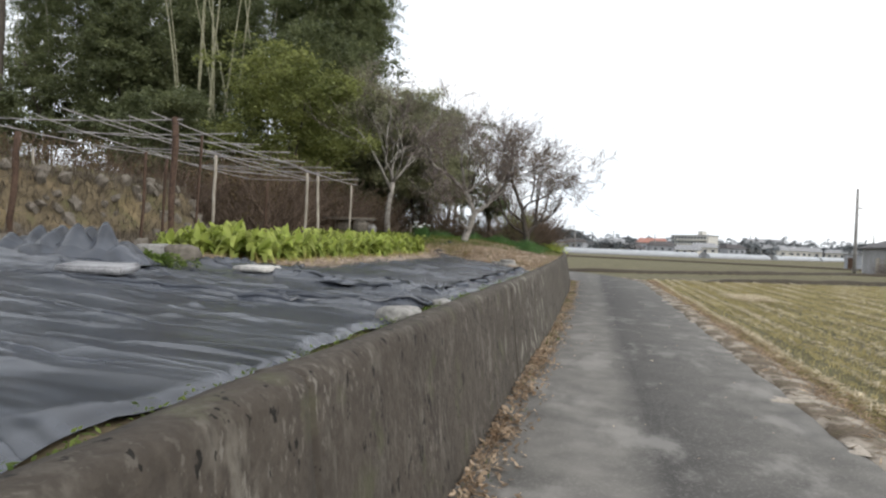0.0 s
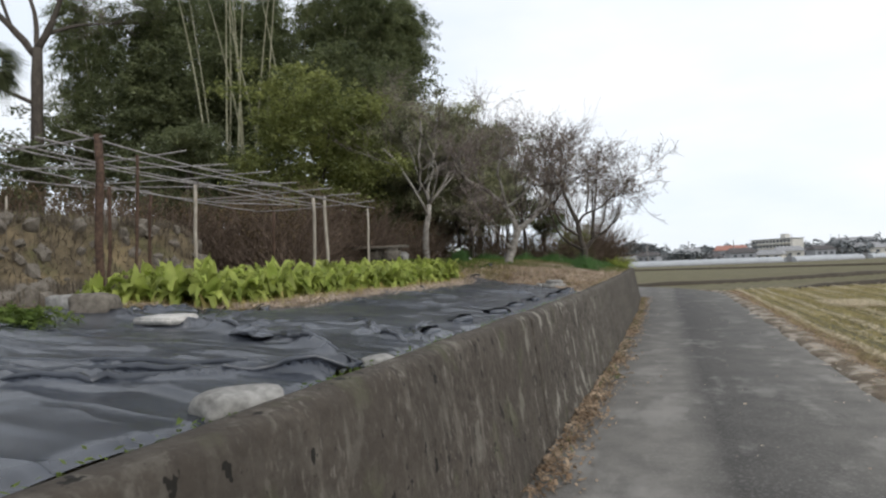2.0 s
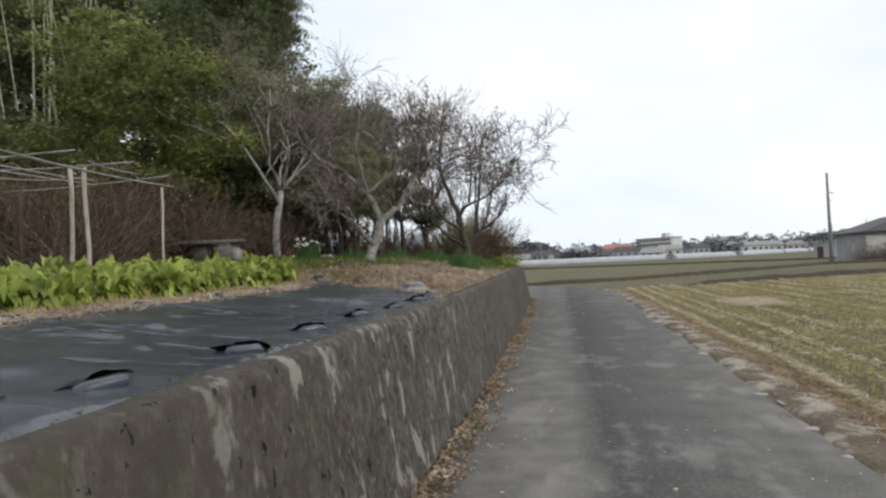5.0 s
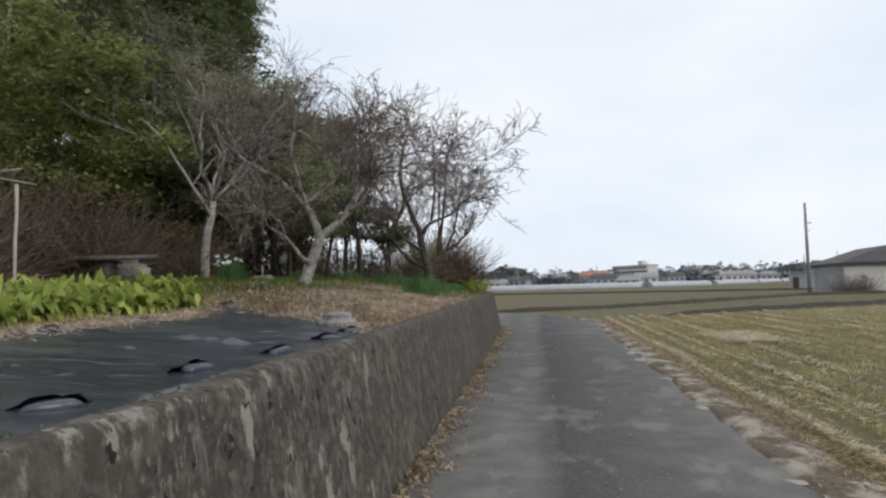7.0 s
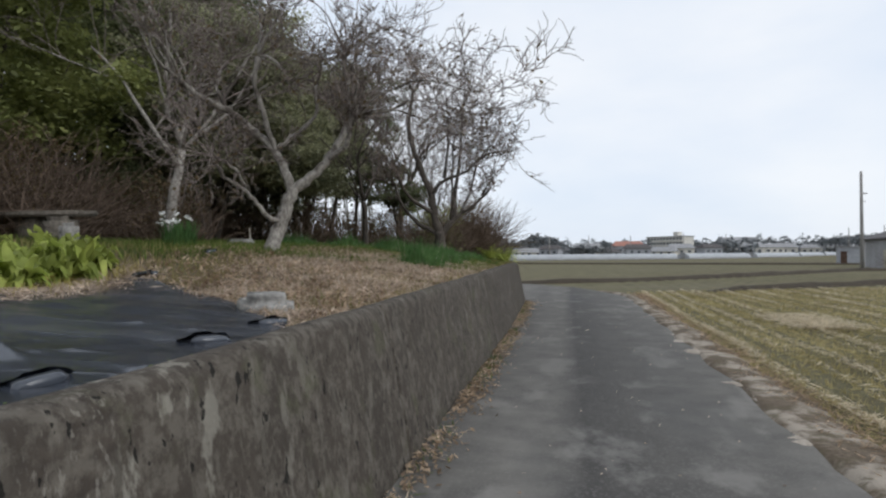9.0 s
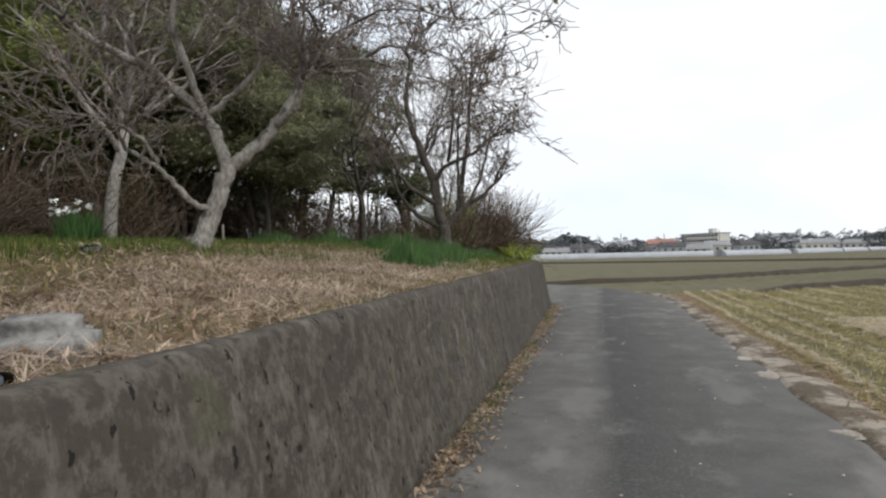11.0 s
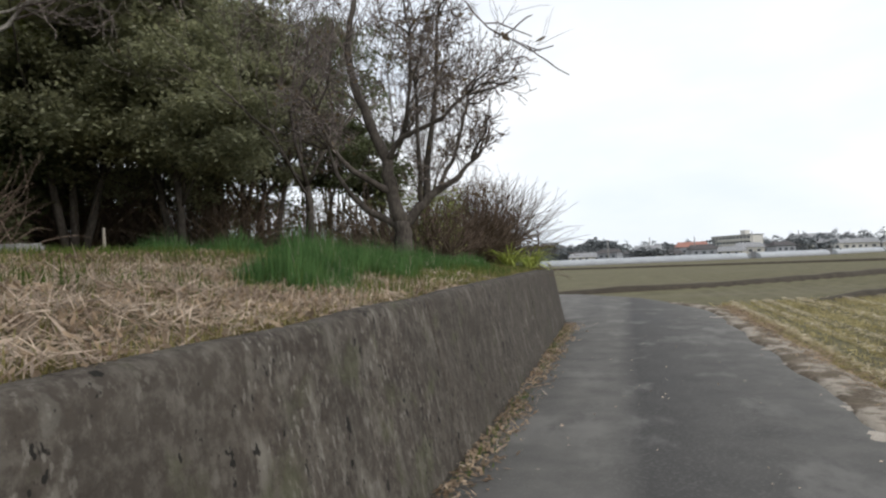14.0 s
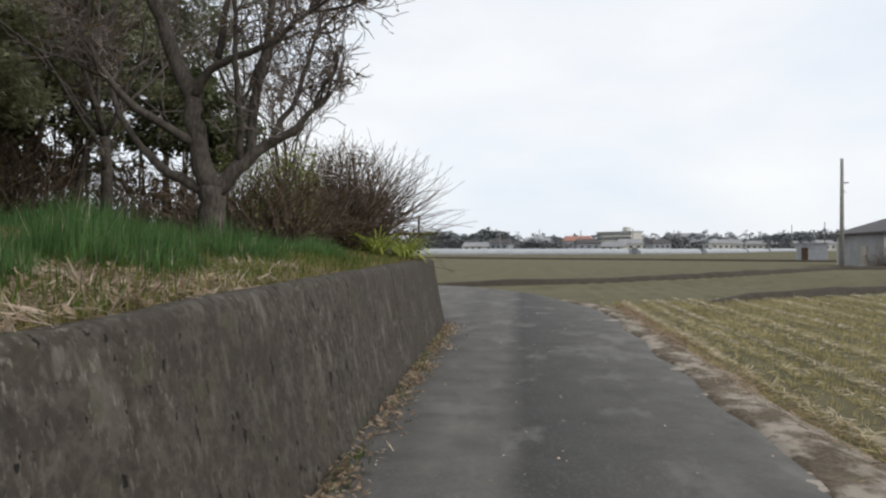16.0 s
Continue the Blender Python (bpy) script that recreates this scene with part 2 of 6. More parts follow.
M = {
    "asphalt": material("asphalt", (0.035, 0.033, 0.031), (0.065, 0.061, 0.057), 1.5, 0.9, 0.35, 90, 0.25, asphalt_wear),
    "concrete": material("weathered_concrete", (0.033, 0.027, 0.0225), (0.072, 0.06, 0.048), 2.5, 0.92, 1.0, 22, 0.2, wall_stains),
    "field": material("stubble_field", (0.072, 0.067, 0.037), (0.165, 0.148, 0.088), 0.8, 0.95, 0.5, 14, 0.1, field_patch),
    "soil": material("terrace_soil", (0.075, 0.06, 0.04), (0.17, 0.135, 0.085), 1.2, 0.95, 0.7, 22, 0.1, moss_patch),
    "earth": material("dark_earth", (0.045, 0.036, 0.027), (0.13, 0.1, 0.07), 2, 0.95, 0.6, 25, 0.1),
    "rock": material("bank_stone", (0.07, 0.061, 0.05), (0.175, 0.155, 0.13), 2.5, 0.95, 0.8, 18, 0.15, vary=0.3),
    "sheet": material("black_mulch_film", (0.015, 0.018, 0.024), (0.038, 0.044, 0.057), 1.2, 0.27, 0, 5, 0.6, sheet_dust_sheen, stretch=(0.3, 2.0, 1)),
    "straw": material("dry_straw", (0.31, 0.235, 0.178), (0.66, 0.545, 0.435), 3, 0.9, 0, 20, 0.15, vary=0.45, leafy=True),
    "stubble": material("rice_stubble", (0.27, 0.23, 0.105), (0.48, 0.41, 0.21), 0.5, 0.9, 0, 3, 0.15, vary=0.35, leafy=True),
    "straw_pale": material("bleached_straw", (0.46, 0.39, 0.27), (0.68, 0.6, 0.45), 3, 0.9, 0, 20, 0.15, vary=0.3, leafy=True),
    "bank_straw": material("weathered_grass", (0.085, 0.07, 0.054), (0.23, 0.195, 0.15), 2, 0.95, 0, 12, 0.1, vary=0.4, leafy=True),
    "litter": material("dead_leaves", (0.2, 0.135, 0.085), (0.5, 0.39, 0.28), 3, 0.9, 0, 20, 0.15, vary=0.5, leafy=True),
    "weed": material("green_weed", (0.06, 0.1, 0.02), (0.16, 0.2, 0.05), 2, 0.8, 0, 12, 0.2, vary=0.4, leafy=True),
    "grass": material("tall_green_grass", (0.045, 0.11, 0.032), (0.14, 0.25, 0.085), 1.5, 0.7, 0, 9, 0.25, vary=0.35, leafy=True),
    "drygrass": material("short_mixed_grass", (0.14, 0.15, 0.05), (0.34, 0.28, 0.13), 0.8, 0.9, 0, 6, 0.15, vary=0.4, leafy=True),
    "mustard": material("mustard_greens", (0.2, 0.265, 0.045), (0.51, 0.55, 0.15), 1.5, 0.6, 0, 5, 0.3, vary=0.35, leafy=True),
    "mustard_old": material("yellowed_leaves", (0.33, 0.28, 0.08), (0.5, 0.42, 0.17), 1.5, 0.8, 0, 8, 0.2, vary=0.3, leafy=True),
    "bark_pale": material("pale_smooth_bark", (0.13, 0.117, 0.103), (0.36, 0.335, 0.3), 5, 0.9, 0.6, 30, 0.15, bark_knots, stretch=(1, 1, 0.5)),
    "verge": material("sandy_verge", (0.07, 0.056, 0.042), (0.17, 0.135, 0.1), 2, 0.95, 0.6, 25, 0.1, verge_sand),
    # wet levee earth, with the bank's shadow put into its dark colour
    "wet_shaded_earth": material("dark_wet_shaded_earth", (0.03, 0.025, 0.019), (0.078, 0.064, 0.047), 2, 0.9, 0.5, 20, 0.2),
    "bark": material("grey_brown_bark", (0.04, 0.034, 0.029), (0.115, 0.099, 0.084), 5, 0.95, 0.6, 30, 0.1, stretch=(1, 1, 0.4)),
    "twig": material("grey_twigs", (0.1, 0.082, 0.073), (0.25, 0.212, 0.19), 2, 0.95, 0, 10, 0.1, vary=0.3),
    "brush": material("dead_brush", (0.08, 0.058, 0.044), (0.2, 0.15, 0.115), 1, 0.95, 0, 6, 0.1, vary=0.4),
    "leaf_dark": material("dark_evergreen_leaves", (0.06, 0.074, 0.036), (0.19, 0.21, 0.1), 0.9, 0.6, 0, 5, 0.35, vary=0.3, leafy=True),
    "leaf_olive": material("olive_evergreen_leaves", (0.11, 0.13, 0.04), (0.32, 0.34, 0.12), 0.8, 0.6, 0, 4, 0.35, vary=0.3, leafy=True),
    # lit copy of the evergreen leaf, lightened against the near crowns' own shade
    "leaf_near_lit": material("grey_olive_lit_leaves", (0.145, 0.152, 0.085), (0.4, 0.4, 0.24), 0.8, 0.5, 0, 4, 0.5, vary=0.4, leafy=True),
    "leaf_bamboo": material("bamboo_leaves", (0.06, 0.078, 0.034), (0.2, 0.22, 0.1), 0.7, 0.6, 0, 4, 0.3, vary=0.3, leafy=True),
    "leaf_brown": material("withered_leaves", (0.09, 0.066, 0.035), (0.21, 0.155, 0.085), 1, 0.8, 0, 6, 0.2, vary=0.4, leafy=True),
    "culm": material("bamboo_culm", (0.16, 0.16, 0.09), (0.36, 0.34, 0.24), 2, 0.6, 0.1, 12, 0.3),
    # darker copy of the culm: the grove's shade is put into the colour
    "culm_dark": material("shade_toned_culm", (0.07, 0.064, 0.04), (0.19, 0.175, 0.12), 2, 0.7, 0.1, 12, 0.3),
    "pipe": material("weathered_pipe", (0.14, 0.13, 0.125), (0.34, 0.32, 0.31), 4, 0.6, 0.15, 25, 0.4),
    "post": material("rust_brown_post", (0.035, 0.022, 0.016), (0.11, 0.07, 0.05), 4, 0.85, 0.4, 25, 0.2),
    "wood_pale": material("pale_wood_post", (0.22, 0.19, 0.15), (0.45, 0.41, 0.35), 4, 0.9, 0.3, 25, 0.2, stretch=(1, 1, 0.2)),
    "stone_pale": material("pale_stone", (0.3, 0.29, 0.27), (0.55, 0.53, 0.5), 5, 0.9, 0.5, 25, 0.2),
    "stone_grey": material("grey_stone", (0.14, 0.135, 0.125), (0.31, 0.3, 0.28), 5, 0.9, 0.5, 25, 0.2),
    "tile_grey": material("grey_roof_tile", (0.16, 0.16, 0.165), (0.32, 0.32, 0.33), 5, 0.55, 0.2, 30, 0.4),
    "white": material("white_petal", (0.7, 0.7, 0.66), (0.85, 0.85, 0.82), 5, 0.7, 0, 30, 0.2),
    "film": material("greenhouse_film", (0.27, 0.285, 0.3), (0.4, 0.415, 0.43), 0.3, 0.5, 0, 3, 0.4),
    "wall_cream": material("cream_wall", (0.5, 0.485, 0.44), (0.62, 0.6, 0.55), 0.4, 0.9, 0.1, 3, 0.2),
    "hut_cream": material("pale_cream_render", (0.55, 0.52, 0.46), (0.68, 0.65, 0.58), 0.4, 0.9, 0.1, 3, 0.2),
    "wall_grey": material("grey_block_wall", (0.2, 0.2, 0.2), (0.33, 0.33, 0.34), 0.5, 0.9, 0.2, 4, 0.2),
    "wall_white": material("white_wall", (0.24, 0.25, 0.27), (0.34, 0.35, 0.37), 0.3, 0.9, 0, 3, 0.2),
    "roof_dark": material("dark_tile_roof", (0.05, 0.045, 0.045), (0.1, 0.09, 0.09), 1, 0.7, 0.2, 8, 0.3),
    "roof_red": material("red_roof", (0.26, 0.12, 0.09), (0.36, 0.18, 0.14), 1, 0.7, 0.1, 8, 0.3),
    "pane": material("dark_window_pane", (0.05, 0.06, 0.07), (0.09, 0.1, 0.11), 1, 0.2, 0, 3, 0.5),
    # pale blue-grey, since the distance haze is painted into this colour
    "hazed_far_trees": material("distant_trees", (0.12, 0.132, 0.138), (0.21, 0.222, 0.228), 0.2, 0.9, 0, 1, 0.1, vary=0.3),
    "pole": material("concrete_pole", (0.2, 0.19, 0.18), (0.3, 0.29, 0.28), 2, 0.85, 0.1, 20, 0.2),
    "sand": material("pale_sand", (0.22, 0.19, 0.155), (0.42, 0.375, 0.32), 3, 0.95, 0.4, 40, 0.1),
}


# ---- mesh helpers ----
def mesh_object(name, verts, faces, mat, parent=None, label="", smooth=False):
    me = bpy.data.meshes.new(name)
    me.from_pydata(np.asarray(verts).reshape(-1, 3).tolist() if len(verts) else [], [], [list(map(int, f)) for f in faces])
    me.materials.append(M[mat])
    if smooth:
        me.shade_smooth()
    ob = new(name, me)
    ob.parent = parent
    if label:
        tagged(ob, label)
    return ob


def quads_object(name, verts, mat, parent=None, label="", k=4):
    """Very many loose faces of k corners each, from an (n, k, 3) array."""
    verts = np.asarray(verts, dtype=np.float32).reshape(-1, 3)
    n = len(verts) // k
    me = bpy.data.meshes.new(name)
    me.vertices.add(n * k)
    me.vertices.foreach_set("co", verts.ravel())
    me.loops.add(n * k)
    me.loops.foreach_set("vertex_index", np.arange(n * k, dtype=np.int32))
    me.polygons.add(n)
    me.polygons.foreach_set("loop_start", np.arange(0, n * k, k, dtype=np.int32))
    me.update(calc_edges=True)
    me.materials.append(M[mat])
    ob = new(name, me)
    ob.parent = parent
    if label:
        tagged(ob, label)
    return ob


def part(name, bm, mat, parent, label="", smooth=False):
    me = bpy.data.meshes.new(name)
    bm.normal_update()
    bm.to_mesh(me)
    bm.free()
    me.materials.append(M[mat])
    if smooth:
        me.shade_smooth()
    ob = new(name, me)
    ob.parent = parent
    if label:
        tagged(ob, label)
    return ob


def thing(name, x, y, z, rz=0, label="", category="", group="", kind=""):
    ob = new(name)
    ob.matrix_basis = pose(x, y, z, 0, 0, rz)
    return tagged(ob, label, category, group, kind)


def box_bm(size, centre=(0, 0, 0), bevel=0.0, turn=(0, 0, 0)):
    bm = bmesh.new()
    bmesh.ops.create_cube(bm, size=1, matrix=pose(*centre, *turn) @ Matrix.Diagonal((*size, 1)))
    if bevel:
        bmesh.ops.bevel(bm, geom=bm.edges[:], offset=bevel, segments=2, affect="EDGES")
    return bm


def tube(path, radii, sides=6, close=True):
    """A tapered tube along a path: vertices and faces."""
    path, n = np.asarray(path, float), len(path)
    tang = np.gradient(path, axis=0)
    tang /= np.linalg.norm(tang, axis=1)[:, None] + 1e-9
    ref = np.array([0.31, 0.17, 0.93]) if abs(tang[0][2]) < 0.9 else np.array([1.0, 0.1, 0.0])
    u = np.cross(tang, ref)
    u /= np.linalg.norm(u, axis=1)[:, None] + 1e-9
    v = np.cross(tang, u)
    a = np.arange(sides) * 2 * np.pi / sides
    ring = path[:, None] + np.asarray(radii)[:, None, None] * (np.cos(a)[None, :, None] * u[:, None] + np.sin(a)[None, :, None] * v[:, None])
    faces = [(i * sides + j, i * sides + (j + 1) % sides, (i + 1) * sides + (j + 1) % sides, (i + 1) * sides + j) for i in range(n - 1) for j in range(sides)]
    if close:
        faces += [tuple(range(sides))[::-1], tuple((n - 1) * sides + j for j in range(sides))]
    return ring.reshape(-1, 3), faces


class Wood:
    """Collects tubes into one mesh."""

    def __init__(self):
        self.v, self.f, self.n = [], [], 0

    def add(self, path, radii, sides=6):
        v, f = tube(path, radii, sides, close=sides > 3)
        self.f += [tuple(i + self.n for i in q) for q in f]
        self.v.append(v)
        self.n += len(v)

    def make(self, name, mat, parent, label="", smooth=True):
        return mesh_object(name, np.concatenate(self.v), self.f, mat, parent, label, smooth)


def stroll(rng, p, d, length, segs, wander, lift):
    """A wandering path from p along d."""
    pts, d = [np.array(p, float)], np.array(d, float) / np.linalg.norm(d)
    for _ in range(segs):
        d = d + rng.normal(0, wander, 3) + np.array([0, 0, lift])
        d /= np.linalg.norm(d)
        pts.append(pts[-1] + d * length / segs)
    return np.array(pts), d


def branch_out(rng, wood, twigs, p, d, length, r, depth, kids=(5, 5, 5), wander=0.2, lift=0.03, tips=None, spread=0.9):
    """Grow a limb with side branches; thin ones go to twigs."""
    segs = max(3, int(4 + depth))
    pts, d2 = stroll(rng, p, d, length, segs, wander, lift)
    radii = np.linspace(max(r, 0.006), max(r * 0.35, 0.004), segs + 1)
    (wood if r > 0.02 else twigs).add(pts, radii, 7 if r > 0.05 else 5 if r > 0.015 else 3)
    if depth <= 0:
        if tips is not None:
            tips.append(pts[-1])
        return
    for k in range(kids[len(kids) - depth] if depth <= len(kids) else 4):
        u = rng.uniform(0.3, 1.0)
        i = min(int(u * segs), segs - 1)
        q = pts[i] + (pts[i + 1] - pts[i]) * (u * segs - i)
        along = pts[i + 1] - pts[i]
        along /= np.linalg.norm(along)
        side = rng.normal(0, 1, 3)
        side -= along * side.dot(along)
        side /= np.linalg.norm(side) + 1e-9
        a = rng.uniform(0.5, 1.0) * spread
        nd = along * math.cos(a) + side * math.sin(a) + np.array([0, 0, 0.12])
        rr = radii[i] * rng.uniform(0.45, 0.65)
        branch_out(rng, wood, twigs, q, nd, length * rng.uniform(0.45, 0.7), rr, depth - 1, kids, wander * 1.1, lift, tips, spread)


def leaves(rng, centres, spread, per, length, width, droop=0.3, flat=0.6):
    """Loose pointed leaves round many centres: an (n, 4, 3) array."""
    centres = np.asarray(centres, float)
    n = len(centres) * per
    c = np.repeat(centres, per, axis=0) + rng.normal(0, 1, (n, 3)) * np.asarray(spread) * rng.uniform(0.3, 1, (n, 1))
    a = rng.uniform(0, 2 * np.pi, n)
    d = np.stack([np.cos(a), np.sin(a), rng.normal(-droop, 0.45, n)], 1)
    d /= np.linalg.norm(d, axis=1)[:, None]
    up = np.stack([rng.normal(0, flat, n), rng.normal(0, flat, n), np.ones(n)], 1)
    s = np.cross(d, up)
    s /= np.linalg.norm(s, axis=1)[:, None] + 1e-9
    size = rng.uniform(0.6, 1.3, n)[:, None]
    ln, wd = d * length * size, s * width * size * 0.5
    return np.stack([c, c + ln * 0.45 + wd, c + ln, c + ln * 0.45 - wd], 1)


def blades(rng, xs, ys, zs, height, width, lean=0.35, two=True):
    """Grass blades that stand at the given places, each bent over: an (n, 4, 3) array."""
    n = len(xs)
    p = np.stack([xs, ys, zs], 1)
    a = rng.uniform(0, 2 * np.pi, n)
    h = height * rng.uniform(0.5, 1.25, n)
    out = np.stack([np.cos(a), np.sin(a), np.zeros(n)], 1)
    s = np.stack([-np.sin(a), np.cos(a), np.zeros(n)], 1) * (width * rng.uniform(0.6, 1.3, n))[:, None] * 0.5
    ln = np.abs(rng.normal(0, lean, n))
    tip = p + out * (h * ln)[:, None] + np.array([0, 0, 1]) * (h * np.sqrt(np.maximum(0.05, 1 - np.minimum(ln, 0.95) ** 2)))[:, None]
    return np.stack([p - s * 0.7, p + (tip - p) * 0.4 - s, tip, p + (tip - p) * 0.3 + s], 1)


def lying(rng, xs, ys, zs, length, width, tilt=0.25):
    """Straws and leaves that lie about: an (n, 4, 3) array."""
    n = len(xs)
    c = np.stack([xs, ys, zs], 1)
    a = rng.uniform(0, 2 * np.pi, n)
    d = np.stack([np.cos(a), np.sin(a), rng.normal(0, tilt, n)], 1) * (length * rng.uniform(0.5, 1.3, n))[:, None] * 0.5
    s = np.stack([-np.sin(a), np.cos(a), rng.normal(0, 0.5, n)], 1) * (width * rng.uniform(0.6, 1.3, n))[:, None] * 0.5
    return np.stack([c - d, c + s, c + d, c - s], 1)


def sstep(a, b, x):
    t = np.clip((np.asarray(x, float) - a) / (b - a), 0, 1)
    return t * t * (3 - 2 * t)


def ripple(x, y, seed, scale):
    """Smooth uneven waves, about -1..1, cheap for whole arrays."""
    rng = np.random.default_rng(seed)
    out = 0
    for k in range(7):
        a, f, ph = rng.uniform(0, np.pi), scale * rng.uniform(0.6, 2.2), rng.uniform(0, 7)
        out = out + np.sin((x * np.cos(a) + y * np.sin(a)) * f + ph) / (1 + 0.5 * k)
    return out / 2.6


# ---- the ground plan ----
WALL_END = 39.0


def foot_x(y):
    return np.interp(y, [0, 12, 18, 30, 35, 39], [-0.7, -0.67, -0.55, -0.58, -0.7, -0.8])


def top_z(y):
    return np.interp(y, [-12, 14, 20, 25, 30, 36, 40], [1.28, 1.28, 1.32, 1.37, 1.43, 1.46, 1.44])


def top_x(y):
    return foot_x(y) - np.interp(y, [0, 12, 22, 38], [0.16, 0.18, 0.24, 0.28])


def terrace_z(x, y):
    """Height of the terrace behind the wall."""
    x, y = np.asarray(x, float), np.asarray(y, float)
    w = np.maximum(0, top_x(y) - 0.15 - x)
    near = 1.16 + 0.055 * w
    bank_x = -9.3 - 0.1 * np.maximum(0, 16 - y)
    near = near + (1.42 - 0.02 * np.minimum(w, 20)) * sstep(0, 1.0, bank_x - x) * sstep(19.6, 18.6, y) + 0.03 * np.maximum(0, bank_x - 1 - x)
    slope = np.minimum(w, 3.0) * 0.16 + np.maximum(0, w - 3.0) * 0.045
    far = top_z(y) - 0.03 + slope
    z = near + (far - near) * sstep(19.7, 22.6, y - 0.3 * np.minimum(w, 3))
    z = z + 0.05 * np.maximum(0, w - 14)
    z = z + 0.02 * ripple(x, y, 3, 2.0) * np.minimum(1, w) + 0.012 * ripple(x, y, 4, 7.0) * np.minimum(1, w)
    edge = WALL_END - 0.1 + 0.35 * np.maximum(0, -3 - x)
    return z - (z + 0.1) * sstep(0, 3.0, y - edge - 0.2)


def grid_object(name, xs, ys, zfun, mat, keep=None):
    gx, gy = np.meshgrid(xs, ys)
    z = zfun(gx, gy)
    v = np.stack([gx, gy, z], -1).reshape(-1, 3)
    nx = len(xs)
    f = [(r * nx + c, r * nx + c + 1, (r + 1) * nx + c + 1, (r + 1) * nx + c) for r in range(len(ys) - 1) for c in range(nx - 1) if keep is None or keep(xs[c], ys[r])]
    return mesh_object(name, v, f, mat, smooth=True)


# field sheet to the horizon, slightly below the road
FIELD_Z = -0.07


def field_z(x, y):
    near = sstep(3.0, 3.6, x) * (1 - sstep(60, 90, np.hypot(x, y)))
    return FIELD_Z - 0.02 + 0.015 * ripple(x, y, 9, 1.7) * near + 0.03 * np.cos((x - 3.6) * 2 * np.pi / 0.9) * near * sstep(3.3, 3.7, x)


xs = np.unique(np.concatenate([np.linspace(-2500, -60, 14), np.linspace(-60, 2, 16), np.linspace(2, 30, 150), np.linspace(30, 120, 20), np.linspace(120, 2500, 14)]))
ys = np.unique(np.concatenate([np.linspace(-800, -20, 8), np.linspace(-20, 60, 90), np.linspace(60, 200, 25), np.linspace(200, 3500, 14)]))
ground = tagged(grid_object("ground", xs, ys, field_z, "field"), "harvested paddy fields with pale stubble reaching the horizon", "field", kind="structure")

# terrace behind the retaining wall
u = np.linspace(0, 1, 150) ** 1.6
ys = np.linspace(-14, 62, 300)
v = []
for y in ys:
    x0 = float(top_x(y)) - 0.1
    px = x0 - u * 70
    v.append(np.stack([px, np.full_like(px, y), terrace_z(px, np.full_like(px, y))], 1))
v, nx = np.concatenate(v), len(u)
f = [(r * nx + c, (r + 1) * nx + c, (r + 1) * nx + c + 1, r * nx + c + 1) for r in range(len(ys) - 1) for c in range(nx - 1)]
terrace = tagged(mesh_object("ground_terrace", v, f, "soil", smooth=True), "raised garden terrace of soil, dry grass and moss", "ground", kind="structure")

# road, curving away to the left past the wall's end
left = [(float(foot_x(y)) - 0.1, y) for y in np.linspace(-14, 39, 80)] + [(-1.2, 41), (-2.4, 43.6), (-5, 46.4), (-9, 48.6), (-16, 50.5), (-30, 53)]
right = [(3.0 + 0.012 * max(0, y - 12), y) for y in np.linspace(-14, 40, 80)] + [(3.15, 43), (2.5, 46.2), (1.3, 50.4), (-0.9, 53.6), (-8, 57.3), (-26, 60.5)]
rng = np.random.default_rng(5)
v, cols = [], 14
for k, (a, b) in enumerate(zip(left, right)):
    ragged = 0.07 * math.sin(b[1] * 2.1) + 0.06 * math.sin(b[1] * 5.3 + 1) + rng.normal(0, 0.03)
    for c in range(cols):
        s = c / (cols - 1)
        x, y = a[0] + (b[0] + ragged - a[0]) * s, a[1] + (b[1] - a[1]) * s
        v.append((x, y, 0.0 + 0.015 * math.sin(math.pi * s) + 0.004 * math.sin(x * 3 + y * 1.3) - (0.06 if c == cols - 1 else 0)))
f = [(r * cols + c, r * cols + c + 1, (r + 1) * cols + c + 1, (r + 1) * cols + c) for r in range(len(left) - 1) for c in range(cols - 1)]
tagged(mesh_object("road", v, f, "asphalt", smooth=True), "narrow worn grey asphalt lane with sandy edges", "road", kind="structure")

# retaining wall: battered face, rounded top, shallow joints, returning left at its end
JOINTS = (6.2, 12.6, 20.35, 27.2, 33.4)
rng = np.random.default_rng(8)
stations = sorted(set(np.round(np.concatenate([np.linspace(-14, WALL_END, 420)] + [[j - 0.025, j - 0.012, j + 0.012, j + 0.025] for j in JOINTS]), 3)))
route = [(float(foot_x(y)), y, (1.0, 0.0), y) for y in stations]
for k in range(1, 9):
    a = k / 8 * math.pi / 2
    route.append((-0.8 - 0.35 * (1 - math.cos(a)), WALL_END + 0.35 * math.sin(a), (math.cos(a), math.sin(a)), WALL_END))
for k in range(1, 40):
    route.append((-1.15 - k * 0.35, WALL_END + 0.35 + 0.12 * k * 0.35, (0.0, 1.0), WALL_END))
v = []
